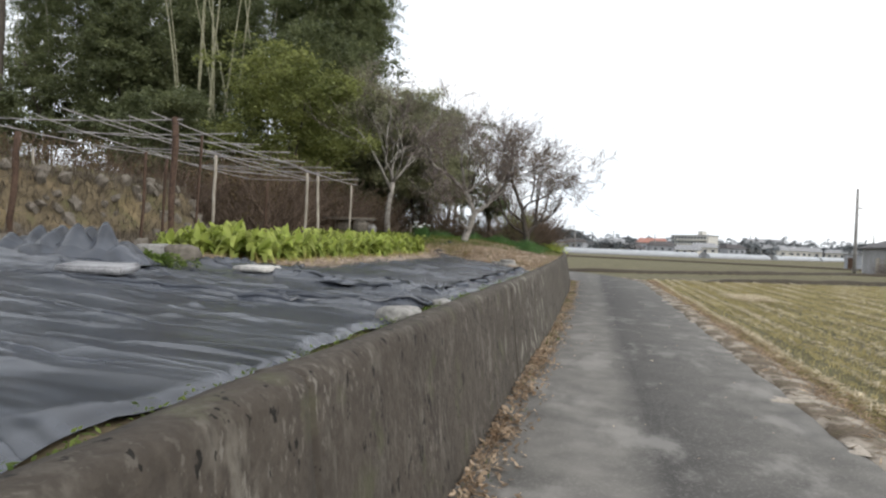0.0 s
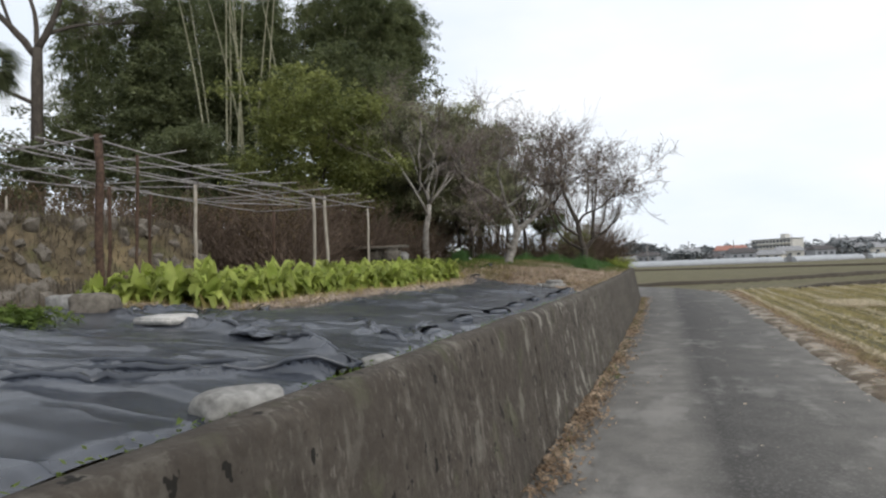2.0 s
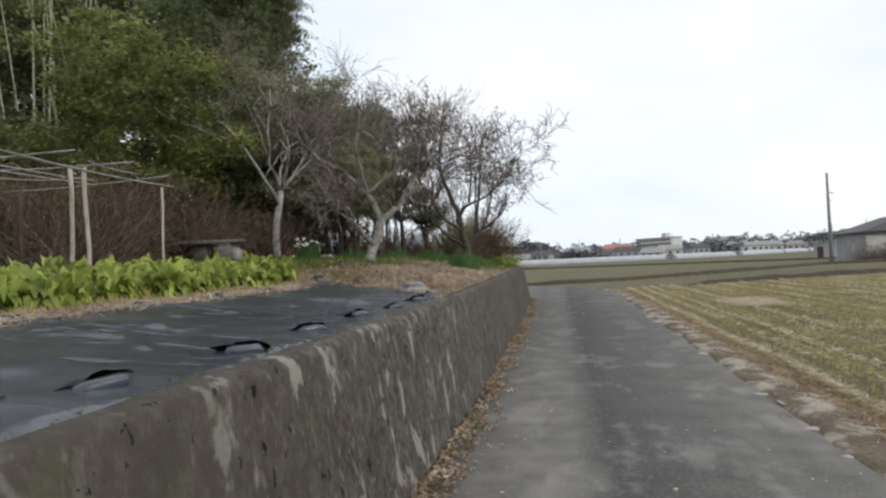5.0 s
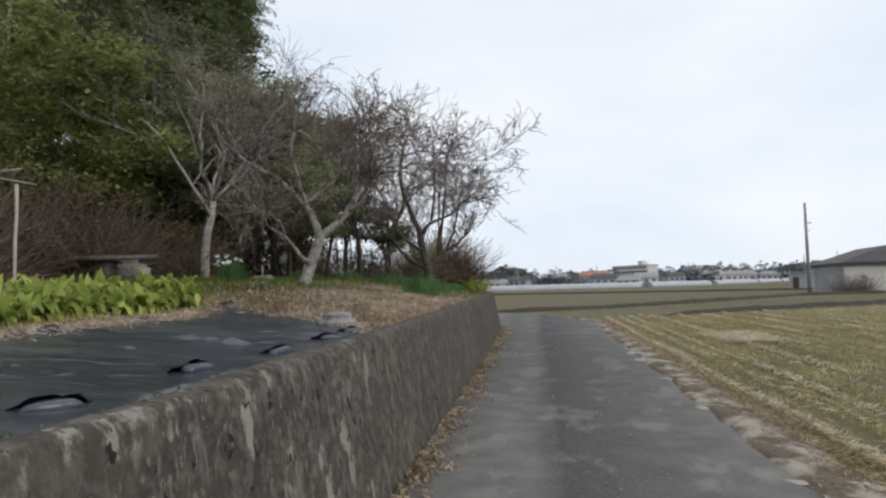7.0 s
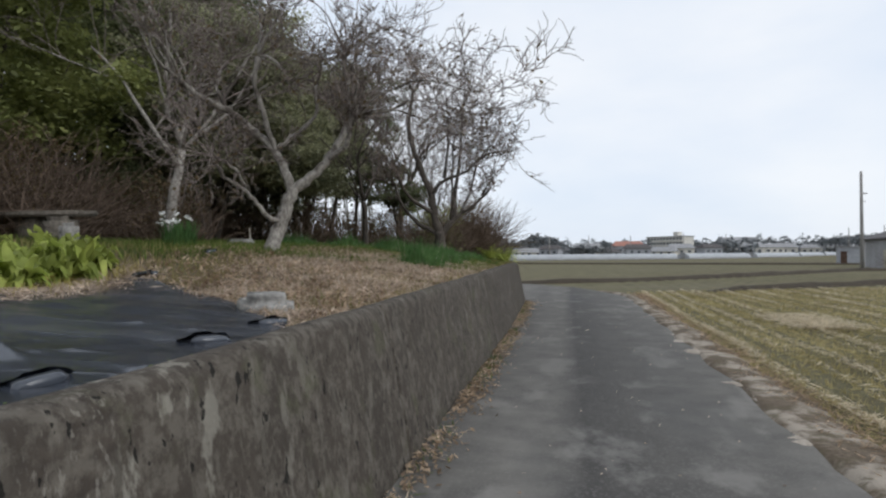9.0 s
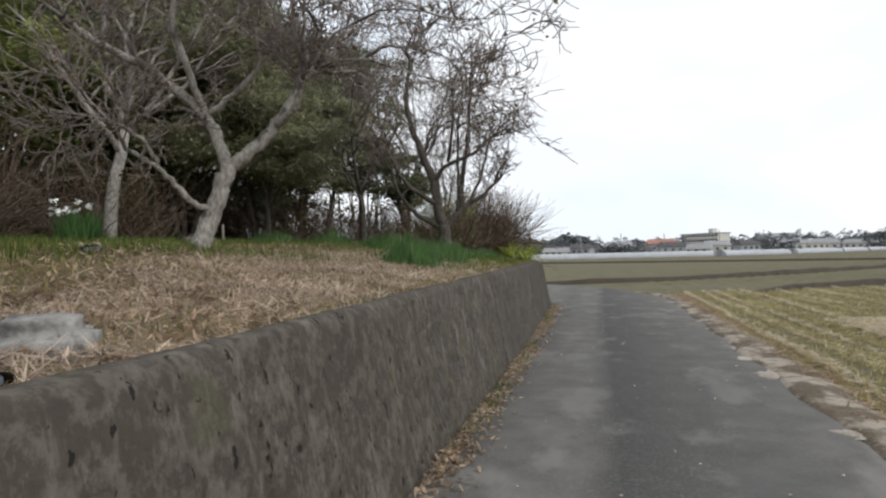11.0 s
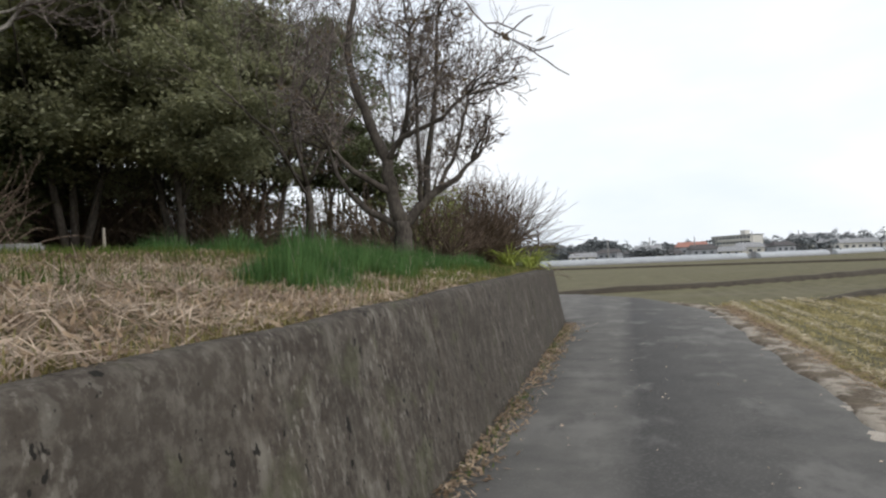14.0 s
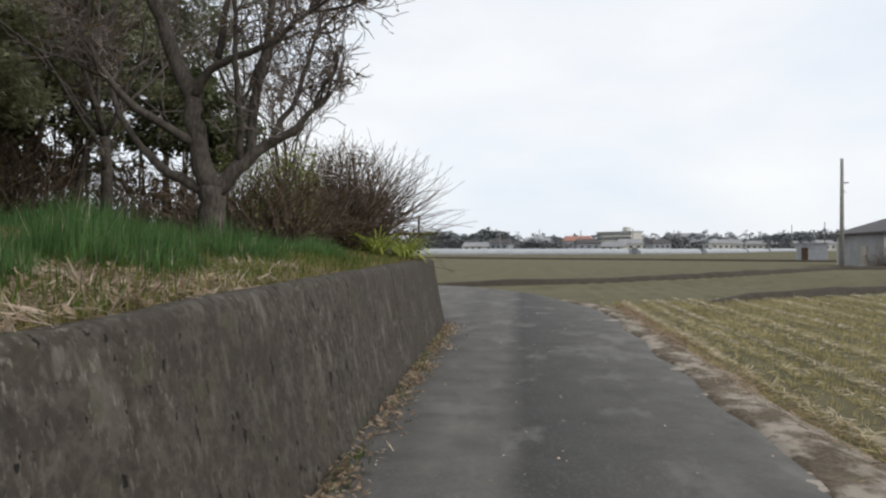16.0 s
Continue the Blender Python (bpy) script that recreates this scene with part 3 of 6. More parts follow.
for x, y, nrm, yy in route:
    h, batter = float(top_z(yy)), float(foot_x(yy) - top_x(yy))
    inset = 0.02 if any(abs(y - j) < 0.02 for j in JOINTS) else 0.0
    prof = [(-0.0, -0.3), (0.0, 0.0), (batter * 0.25, h * 0.25), (batter * 0.5, h * 0.5), (batter * 0.75, h * 0.75), (batter * 0.95, h - 0.06), (batter * 1.0 + 0.012, h - 0.022), (batter + 0.04, h), (batter + 0.13, h + 0.006), (batter + 0.2, h - 0.012), (batter + 0.22, h - 0.3)]
    for k, (back, z) in enumerate(prof):
        back = back + inset + (0.012 * float(ripple(y + 0.3 * k, z * 2.0, 12, 1.9)) + 0.006 * float(ripple(y, z, 13, 9.0)) if 0 < k < 10 else 0)
        v.append((x - nrm[0] * back, y - nrm[1] * back, z + (0.01 * float(ripple(y, 0.0, 14, 2.5)) if k > 4 else 0)))
n = 11
f = [(r * n + c, (r + 1) * n + c, (r + 1) * n + c + 1, r * n + c + 1) for r in range(len(route) - 1) for c in range(n - 1)]
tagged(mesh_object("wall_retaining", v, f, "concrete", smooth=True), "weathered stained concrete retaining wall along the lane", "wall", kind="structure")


# ---- the planted terrace: film, weights, greens, trellis, bank ----
rng = np.random.default_rng(21)


def film_left(y):
    return float(np.interp(y, [-4, 10.6, 11.6, 12.5, 19, 24], [-9.0, -8.5, -6.4, -4.0, -4.15, -4.4]))


def film_end(x):
    return float(np.interp(x, [-4.6, -3.5, -2.4, -1.2], [21.9, 21.4, 20.7, 19.4]))


FOLDS = [(rng.uniform(-8, -1.6), rng.uniform(2.5, 22), rng.normal(-0.1, 0.3) + (1.1 if rng.random() < 0.2 else 0.0), rng.uniform(0.25, 1.5), rng.uniform(0.015, 0.065), rng.uniform(0.022, 0.05)) for _ in range(300)] + [(rng.uniform(-6.5, -2.2), rng.uniform(4.5, 12.5), rng.normal(-0.08, 0.12), rng.uniform(1.5, 3.2), rng.uniform(0.03, 0.06), rng.uniform(0.025, 0.045)) for _ in range(36)]


def line_gap(x, y, pts):
    """Distance to a polyline, signed by side, and how far along it, 0..1."""
    best, side, along = np.full(np.shape(x), 99.0), np.ones(np.shape(x)), np.zeros(np.shape(x))
    for k in range(len(pts) - 1):
        (ax, ay), (bx, by) = pts[k], pts[k + 1]
        ln = math.hypot(bx - ax, by - ay)
        ux, uy = (bx - ax) / ln, (by - ay) / ln
        s = np.clip((x - ax) * ux + (y - ay) * uy, 0, ln)
        d = np.hypot(x - ax - ux * s, y - ay - uy * s)
        near = d < best
        side = np.where(near, np.sign((x - ax) * uy - (y - ay) * ux), side)
        along = np.where(near, (k + s / ln) / (len(pts) - 1), along)
        best = np.where(near, d, best)
    return best * side, along


# pulled creases that meet where the film is pinned to the wall, and bunched laps further on
CREASES = [
    ([(-1.2, 9.6), (-1.7, 9.22), (-2.3, 8.95), (-3.4, 8.6), (-5.0, 8.2)], 0.045, 0.035),
    ([(-1.2, 9.58), (-1.75, 9.1), (-2.3, 8.75), (-3.2, 8.35)], 0.04, 0.035),
    ([(-1.22, 9.64), (-1.8, 9.4), (-2.6, 9.15), (-3.6, 8.95)], 0.03, 0.04),
    ([(-1.2, 9.66), (-1.6, 9.95), (-2.3, 10.4), (-3.1, 10.75), (-4.1, 11.15), (-5.6, 11.75)], 0.1, 0.06),
    ([(-1.3, 9.75), (-1.8, 10.2), (-2.2, 10.62), (-2.5, 11.2)], 0.05, 0.045),
    ([(-1.35, 10.7), (-1.75, 11.0), (-2.05, 11.5), (-2.5, 12.1)], 0.06, 0.045),
    ([(-1.3, 10.9), (-1.6, 11.4), (-1.7, 12.2)], 0.035, 0.04),
    ([(-1.7, 11.0), (-2.4, 11.15), (-3.4, 11.5), (-4.2, 12.2)], 0.04, 0.045),
    ([(-1.5, 13.2), (-2.4, 13.9), (-3.8, 14.4)], 0.03, 0.05),
    ([(-1.5, 15.6), (-2.6, 15.9), (-4.0, 16.5)], 0.03, 0.05),
    ([(-1.5, 17.5), (-2.9, 18.2), (-4.0, 18.3)], 0.03, 0.05),
]


def film_z(x, y):
    z = terrace_z(x, y) + 0.045 + 0.008 * ripple(x * 0.5, y, 31, 3.0) + 0.003 * ripple(x * 0.35, y, 32, 15)
    for fx, fy, a, ln, h, wd in FOLDS[::2]:
        dx, dy = x - fx, y - fy
        al, ac = dx * math.cos(a) + dy * math.sin(a), -dx * math.sin(a) + dy * math.cos(a)
        ac = ac + 0.05 * np.sin(al * 2.2 + fx)
        z = z + 0.4 * h * np.exp(-np.abs(ac / wd) ** 1.3 - (al / ln) ** 2)
    for k, (pts, h, wd) in enumerate(CREASES):
        g, s = line_gap(x, y, pts)
        g = g + 0.025 * np.sin(s * 14 + k * 2)
        fade = np.clip((1 - s) * 4, 0, 1) * (0.75 + 0.35 * np.sin(s * 19 + k))
        z = z + 1.1 * fade * np.clip(0.25 + s * 7, 0, 1) * h * (np.exp(-np.abs(g / wd) ** 1.2) - 0.3 * np.exp(-((g - 1.9 * wd) / wd) ** 2))
    crumple = np.exp(-((x + 5.4) / 1.0) ** 2 - ((y - 9.3) / 0.35) ** 2)
    return np.maximum(z + crumple * (0.1 + 0.08 * ripple(x, y, 33, 9)), terrace_z(x, y) + 0.02)


ys = np.arange(-4, 23.7, 0.035)
nu = 130
v, ok = [], []
for y in ys:
    a, b = float(top_x(y)) - 0.36 + 0.04 * math.sin(y * 3.1) + 0.03 * math.sin(y * 7.7), film_left(y) + 0.08 * math.sin(y * 2.3)
    s = np.linspace(0, 1, nu) ** (1.0 if b > -5 else 1.25)
    x = a + (b - a) * s
    v.append(np.stack([x, np.full(nu, y), film_z(x, np.full(nu, y)) - 0.03 * np.exp(-((x - a) / 0.05) ** 2)], 1))
    ok.append([y < film_end(xx) for xx in x])
film = tagged(new("mulch_film"), "black plastic mulch film, wrinkled, spread over the garden terrace", "plastic sheet")
rows = list(zip(ys, v, ok))
for y0, y1, up in ((-5, 11.6, 0.012), (11.4, 30, 0.0)):
    some = [(a + np.array([0, 0, up]), k) for y, a, k in rows if y0 <= y <= y1]
    f = [(r * nu + c, (r + 1) * nu + c, (r + 1) * nu + c + 1, r * nu + c + 1) for r in range(len(some) - 1) for c in range(nu - 1) if some[r][1][c]]
    mesh_object("film_strip", np.concatenate([a for a, k in some]), f, "sheet", film, smooth=True)


fr = np.random.default_rng(37)
lines = [pts for pts, h, wd in CREASES[:7]]
for k in range(26):
    x0, y0, ln = fr.uniform(-5.5, -1.5), fr.uniform(4.6, 11.0), fr.uniform(0.6, 2.6)
    tilt = fr.normal(0.12, 0.12)
    lines.append([(x0 - ln * t, y0 - tilt * ln * t + 0.06 * math.sin(5 * t + k)) for t in (0, 0.25, 0.5, 0.75, 1)])
for k, pts in enumerate(lines):
    ctrl = np.array(pts)
    t = np.linspace(0, len(ctrl) - 1, 10 * (len(ctrl) - 1))
    x = np.interp(t, range(len(ctrl)), ctrl[:, 0]) + fr.normal(0, 0.008, len(t))
    y = np.interp(t, range(len(ctrl)), ctrl[:, 1]) + fr.normal(0, 0.012, len(t))
    u = t / t[-1]
    r = (0.02 if k < 7 else fr.uniform(0.007, 0.015)) * np.sin(np.pi * np.clip(u * 0.9 + 0.08, 0, 1)) ** 0.6 * (1 + 0.3 * np.sin(t * 4 + k)) + 0.002
    vs, fs = tube(np.stack([x, y, film_z(x, y) + 0.008], 1), r, 6)
    mesh_object("gathered_fold", vs, fs, "sheet", film, smooth=True)


def lump(bm, size, rng, rough=0.12, sub=2):
    """An uneven rounded block, added to bm."""
    r = bmesh.ops.create_icosphere(bm, subdivisions=sub, radius=0.5)
    k = rng.uniform(0, 9, 3)
    for w in r["verts"]:
        q = 1 + rough * 2 * noise.noise(Vector((w.co.x * 3 + k[0], w.co.y * 3 + k[1], w.co.z * 3 + k[2])))
        for i in range(3):
            c = w.co[i] * 2
            w.co[i] = math.copysign(abs(c) ** 0.65, c) * 0.5 * size[i] * q
    return bm


def film_weight(seed):
    """A stone folded into the film's edge: dark wrapped stone, film flap raised over it."""
    rng = np.random.default_rng(seed)
    ob = thing("film_weight", 0, 0, 0, 0, "stone weight wrapped in black film, pinning the sheet's edge", "weight", "weights along the film")
    part("stone", lump(bmesh.new(), (0.24, 0.1, 0.075), rng), "sheet", ob, smooth=True)
    vs, n = [], 9
    for i in range(n):
        for j in range(5):
            u, w = i / (n - 1) - 0.5, j / 4
            vs.append((u * 0.34 + 0.015 * rng.normal(), 0.03 + w * 0.2, 0.055 - 0.06 * w - 0.16 * u * u + 0.008 * rng.normal()))
    part_faces = [(i * 5 + j, (i + 1) * 5 + j, (i + 1) * 5 + j + 1, i * 5 + j + 1) for i in range(n - 1) for j in range(4)]
    mesh_object("flap", vs, part_faces, "sheet", ob, smooth=True)
    return ob


kinds = [film_weight(k) for k in range(3)]
places = [(-1.42, y) for y in (11.42, 12.5, 13.67, 14.93, 16.15, 17.35, 18.65, 19.6)] + [(-4.05, y) for y in (12.9, 14.8, 16.4, 18.0, 19.75, 21.8, 23.0)]
for k, (x, y) in enumerate(places):
    x += rng.normal(0, 0.05)
    m = pose(x, y, float(film_z(np.array(x), np.array(y))) + 0.005, rng.normal(0, 5), rng.normal(0, 5), rng.normal(70 if x > -3 else 85, 18))
    if k < 3:
        kinds[k].matrix_basis = m
    else:
        copy_thing(kinds[k % 3], m)


def rounded_stone(x, y, size, rz, mat, label, seed, sink=0.3):
    ob = thing("field_stone", x, y, float(film_z(np.array(x), np.array(y))) + size[2] * (0.5 - sink), rz, label, "stone")
    part("body", lump(bmesh.new(), size, np.random.default_rng(seed), 0.13, 3), mat, ob, smooth=True)


rounded_stone(-1.13, 9.75, (0.2, 0.13, 0.09), 70, "stone_grey", "small pale grey stone pinning the film", 2)
rounded_stone(-5.1, 11.45, (0.46, 0.4, 0.3), 25, "rock", "rounded brown field stone beside the greens", 3)
rounded_stone(-5.75, 11.75, (0.6, 0.3, 0.24), 5, "stone_grey", "long grey field stone beside the greens", 4)


def slab(name, x, y, size, rz, mat, label, category, lift=0.0, tilt=4):
    z = float(film_z(np.array(x), np.array(y))) if x > -9 and y < 20 else float(terrace_z(x, y))
    ob = thing(name, x, y, z + size[2] / 2 + lift, rz, label, category)
    bm = box_bm(size, bevel=min(size) * 0.25, turn=(tilt, 0, 0))
    bmesh.ops.subdivide_edges(bm, edges=bm.edges[:], cuts=2, use_grid_fill=True)
    for w in bm.verts:
        w.co += Vector(noise.noise_vector(w.co * 4 + Vector((x, y, 0)))) * min(size) * 0.18
    part("block", bm, mat, ob, smooth=True)
    return ob


slab("paving_slab", -4.2, 8.9, (0.6, 0.4, 0.07), 15, "tile_grey", "flat grey slab weighing down the black film", "slab", 0.02)
rounded_stone(-1.2, 8.55, (0.34, 0.25, 0.15), 60, "stone_grey", "pale grey weathered block lying on the film's edge", 1)
slab("paving_slab", -3.7, 10.9, (0.5, 0.3, 0.06), -10, "stone_pale", "pale flat slab weighing down the black film", "slab", 0.03)
slab("stone", -1.85, 20.35, (0.5, 0.32, 0.28), 25, "stone_grey", "grey jagged stone at the end of the film", "stone", -0.1, 16)
slab("stone", -2.25, 20.75, (0.22, 0.18, 0.14), 60, "stone_grey", "small grey stone at the end of the film", "stone", -0.06, 14)


def crumpled_film(x, y, size, seed, rz):
    """A heap of bunched black film."""
    rng = np.random.default_rng(seed)
    ob = thing("crumpled_film", x, y, float(film_z(np.array(x), np.array(y))), rz, "bunched heap of torn black plastic film", "plastic sheet")
    n, m = 40, 18
    vs = []
    for i in range(n):
        for j in range(m):
            u, w = i / (n - 1) - 0.5, j / (m - 1) - 0.5
            dome = max(0, 1 - (2 * w) ** 2) * max(0, 1 - (2 * u) ** 4)
            h = dome * (0.5 + 0.7 * abs(float(ripple(np.array(u * 7), np.array(w * 3), seed, 2.2)))) * size[2]
            vs.append((u * size[0] + 0.03 * float(ripple(np.array(w * 9), np.array(u * 4), seed + 1, 2)), w * size[1] + 0.05 * float(ripple(np.array(u * 9), np.array(w * 4), seed + 2, 2)), h - 0.015))
    fs = [(i * m + j, (i + 1) * m + j, (i + 1) * m + j + 1, i * m + j + 1) for i in range(n - 1) for j in range(m - 1)]
    mesh_object("folds", vs, fs, "sheet", ob, smooth=True)


crumpled_film(-5.2, 9.6, (1.9, 0.55, 0.4), 4, 5)
crumpled_film(-2.6, 10.55, (0.9, 0.22, 0.08), 5, -28)
crumpled_film(-1.55, 10.95, (0.5, 0.18, 0.08), 7, 55)
crumpled_film(-4.8, 12.0, (0.9, 0.3, 0.1), 8, 20)


def big_leaf(rng, d, length, width, droop, lift):
    """A broad wavy leaf with a midrib, two columns of quads; returns vertices and faces."""
    vs, n = [], 6
    d = np.array([math.cos(d), math.sin(d), 0.0])
    s = np.array([-d[1], d[0], 0.0])
    for i in range(n):
        t = i / (n - 1)
        p = d * length * (t * 0.6) + np.array([0, 0, 1]) * (lift * length * t - droop * length * t * t * t)
        w = width * (0.14 + math.sin(min(1, t * 1.12 + 0.02) * math.pi) ** 0.8 * 0.5) * (0.35 if t < 0.25 else 1)
        for k in (-1, 0, 1):
            vs.append(p + s * w * k + np.array([0, 0, 1]) * (0.22 * w * abs(k) + 0.02 * rng.normal()))
    fs = [(i * 3 + c, (i + 1) * 3 + c, (i + 1) * 3 + c + 1, i * 3 + c + 1) for i in range(n - 1) for c in (0, 1)]
    return vs, fs


def mustard(seed):
    rng = np.random.default_rng(seed)
    ob = thing("mustard_plant", 0, 0, 0, 0, "broad-leaved bright green mustard plant with yellowed lower leaves", "vegetable", "mustard greens in the bed")
    for name, mat, count, size, lift, droop in (("leaf_crown", "mustard", 40, 0.28, (0.9, 1.75), (0.5, 1.25)), ("old_leaves", "mustard_old", 13, 0.27, (0.35, 1.0), (0.6, 1.25))):
        v, f, n = [], [], 0
        for k in range(count):
            vs, fs = big_leaf(rng, rng.uniform(0, 6.3), size * rng.uniform(0.7, 1.2), 0.085 * rng.uniform(0.6, 1.25), rng.uniform(*droop), rng.uniform(*lift))
            v += vs
            f += [tuple(i + n for i in q) for q in fs]
            n += len(vs)
        mesh_object(name, v, f, mat, ob, smooth=True)
    return ob


plants = [mustard(40 + k) for k in range(5)]
count = 0
for row, x0 in enumerate((-4.75, -5.15, -5.55, -5.95)):
    for y in np.arange(12.7 - 0.12 * row, 21.9, 0.36):
        x = x0 + rng.normal(0, 0.07) + 0.01 * (y - 12)
        yy = y + rng.normal(0, 0.08)
        m = pose(x, yy, float(terrace_z(x, yy)) - 0.01, rng.normal(0, 5), rng.normal(0, 5), rng.uniform(0, 360)) @ Matrix.Scale(rng.uniform(1.3, 1.85), 4)
        if count < 5:
            plants[count].matrix_basis = m
        else:
            o = copy_thing(plants[count % 5], m)
            o.matrix_basis = m
        count += 1

# trodden soil and cut stalks along the bed's front
n = 9000
ys = rng.uniform(11.9, 22, n)
xs = -4.3 + np.abs(rng.normal(0, 0.22, n)) * rng.choice([-1.4, 1.0], n) - np.interp(ys, [11.9, 13], [0.9, 0.0])
tagged(quads_object("bed_litter", lying(rng, xs, ys, terrace_z(xs, ys) + rng.uniform(0.05, 0.1, n), 0.15, 0.014, 0.35), "straw"), "dry stalks and yellowed leaves along the bed", "straw", kind="stuff")
n = 3500
ys = rng.uniform(12, 22, n)
xs = rng.normal(-4.4, 0.14, n) - np.interp(ys, [12, 13], [0.8, 0.0])
tagged(quads_object("bed_weeds", blades(rng, xs, ys, terrace_z(xs, ys), 0.16, 0.016, 0.8), "mustard_old"), "yellowed low weeds at the bed's edge", "weeds", kind="stuff")
cs = np.stack([rng.normal(-4.9, 0.3, 260), rng.normal(10.3, 0.16, 260), np.zeros(260)], 1)
cs[:, 2] = film_z(cs[:, 0], cs[:, 1]) + rng.uniform(0.02, 0.12, 260)
tagged(quads_object("film_weeds", leaves(rng, cs, (0.04, 0.04, 0.03), 8, 0.06, 0.03, 0.0), "weed"), "green weeds growing through a hole in the film", "weeds", kind="stuff")

# grape trellis of thin pipes on posts
trellis = thing("trellis", -6.9, 15.2, 1.4, 0, "bare garden trellis of weathered grey pipes on brown and pale posts", "trellis")
off = Vector((-6.9, 15.2, 1.4))


def roof_z(x, y):
    return 3.46 - 0.022 * (y - 11) + 0.03 * math.sin(y * 1.1 + x) - 0.02 * (x + 6)


def rod(name, a, b, r, mat, sag=0.0, sides=6, label=""):
    pts = [np.array(a) + (np.array(b) - np.array(a)) * t + np.array([0, 0, -sag * 4 * t * (1 - t)]) + np.random.default_rng(int(abs(a[0] * 977 + a[1] * 331 + t * 97))).normal(0, r * 0.35, 3) for t in np.linspace(0, 1, 6)]
    v, f = tube([p - np.array(off) for p in pts], [r] * 6, sides)
    return mesh_object(name, v, f, mat, trellis, label, smooth=True)


tr = np.random.default_rng(91)
for k, x in enumerate((-5.85, -6.3, -6.9, -7.35, -8.1, -8.8)):
    y0, y1 = 11.6 + tr.uniform(0, 0.7), 19.5 + tr.uniform(-0.3, 0.6)
    ym, xm = tr.uniform(14.5, 16.5), x + tr.normal(0, 0.14)
    drop = tr.normal(0, 0.05, 4)
    rod("long_pipe", (x + tr.normal(0, 0.1), y0, roof_z(x, y0) + drop[0]), (xm, ym + 0.3, roof_z(x, ym) + drop[1]), 0.0125, "pipe", 0.05)
    rod("long_pipe", (xm - 0.04, ym - 0.3, roof_z(x, ym) + drop[1] + 0.03), (x + tr.normal(0, 0.1), y1, roof_z(x, y1) + drop[2]), 0.0125, "pipe", 0.05)
for k, y in enumerate((12.2, 13.3, 14.3, 15.1, 16.2, 17.2, 18.3, 19.5)):
    rod("cross_pipe", (-5.4 - tr.uniform(0, 0.35), y, roof_z(-5.5, y) + 0.04 + tr.normal(0, 0.03)), (-9.2 + tr.normal(0, 0.2), y + tr.normal(0, 0.45), roof_z(-9.2, y) + 0.04 + tr.normal(0, 0.05)), 0.011, "pipe", 0.03)
for k in range(7):
    x, y = tr.uniform(-8.8, -6.0), tr.uniform(12, 18.5)
    rod("loose_cane", (x, y, roof_z(x, y) + 0.06), (x + tr.normal(0, 0.7), y + tr.uniform(0.7, 1.6), roof_z(x, y) + tr.uniform(-0.02, 0.22)), 0.009, "pipe", 0.02)
for name, x, y, top, r, mat, dx in (("post", -5.87, 12.24, 3.48, 0.048, "post", 0.02), ("post", -5.75, 12.65, 3.3, 0.02, "post", 0.08), ("post", -8.95, 12.4, 3.35, 0.05, "post", 0.1), ("post", -7.4, 15.7, 3.42, 0.03, "wood_pale", 0.03),
                                   ("post", -6.65, 18.5, 3.42, 0.032, "wood_pale", 0.02), ("post", -6.25, 18.35, 3.4, 0.032, "wood_pale", -0.03), ("post", -5.98, 19.75, 3.2, 0.022, "wood_pale", 0.02), ("post", -8.2, 14.6, 3.3, 0.03, "post", 0.02),
                                   ("post", -8.0, 19.0, 3.2, 0.03, "post", 0.02), ("post", -9.1, 16.4, 3.4, 0.03, "post", 0.06)):
    rod(name, (x, y, float(terrace_z(x, y)) - 0.05), (x + dx, y, top), r, mat, 0, 7, "rust-brown post" if mat == "post" else "pale wooden post")

# stone bank behind the trellis
bank = tagged(new("wall_bank"), "low bank of tumbled field stones under dry grass", "bank", kind="structure")
stones = []
for k in range(6):
    me = bpy.data.meshes.new("stone")
    bm = lump(bmesh.new(), (1, 1, 1), rng, 0.25, 1)
    bm.to_mesh(me)
    bm.free()
    me.materials.append(M["rock"])
    stones.append(me)
for k in range(250):
    y = rng.uniform(4, 19.3)
    w = rng.uniform(0, 1)
    x = -9.35 - 0.1 * max(0, 16 - y) - w * 0.9
    if k > 210:
        x, y = rng.uniform(-9.4, -6.8), rng.uniform(11.0, 13.5)
    elif k > 180:
        x, y, w = rng.uniform(-11.5, -9.4), 19.2 + rng.normal(0, 0.2), rng.uniform(0.2, 1)
    ob = new("stone", stones[k % 6])
    s = rng.uniform(0.1, 0.32)
    ob.matrix_basis = pose(x, y, float(terrace_z(x, y)) + 0.02, rng.uniform(0, 360), rng.uniform(0, 360), rng.uniform(0, 360)) @ Matrix.Diagonal((s * 1.3, s, s * 0.8, 1))
    ob.parent = bank


xs, ys = np.concatenate([rng.uniform(-13.5, -8.9, 34000), rng.uniform(-9.2, -6.4, 4000)]), np.concatenate([rng.uniform(4, 20, 34000), rng.uniform(11.4, 20, 4000)])
tagged(quads_object("bank_grass", blades(rng, xs, ys, terrace_z(xs, ys) - 0.02, 0.24, 0.022, 0.95), "bank_straw"), "dead brown grass hanging over the stone bank", "grass", kind="stuff")
xs, ys = rng.uniform(-22, -10.4, 9000), rng.uniform(2, 20, 9000)
tagged(quads_object("upper_grass", blades(rng, xs, ys, terrace_z(xs, ys) - 0.02, 0.26, 0.02, 0.7), "drygrass"), "rough yellowish grass on the upper terrace", "grass", kind="stuff")


# ---- trees ----
def tree(name, x, y, label, group="", z=None):
    return thing(name, x, y, float(terrace_z(x, y)) - 0.08 if z is None else z, 0, label, "tree", group)


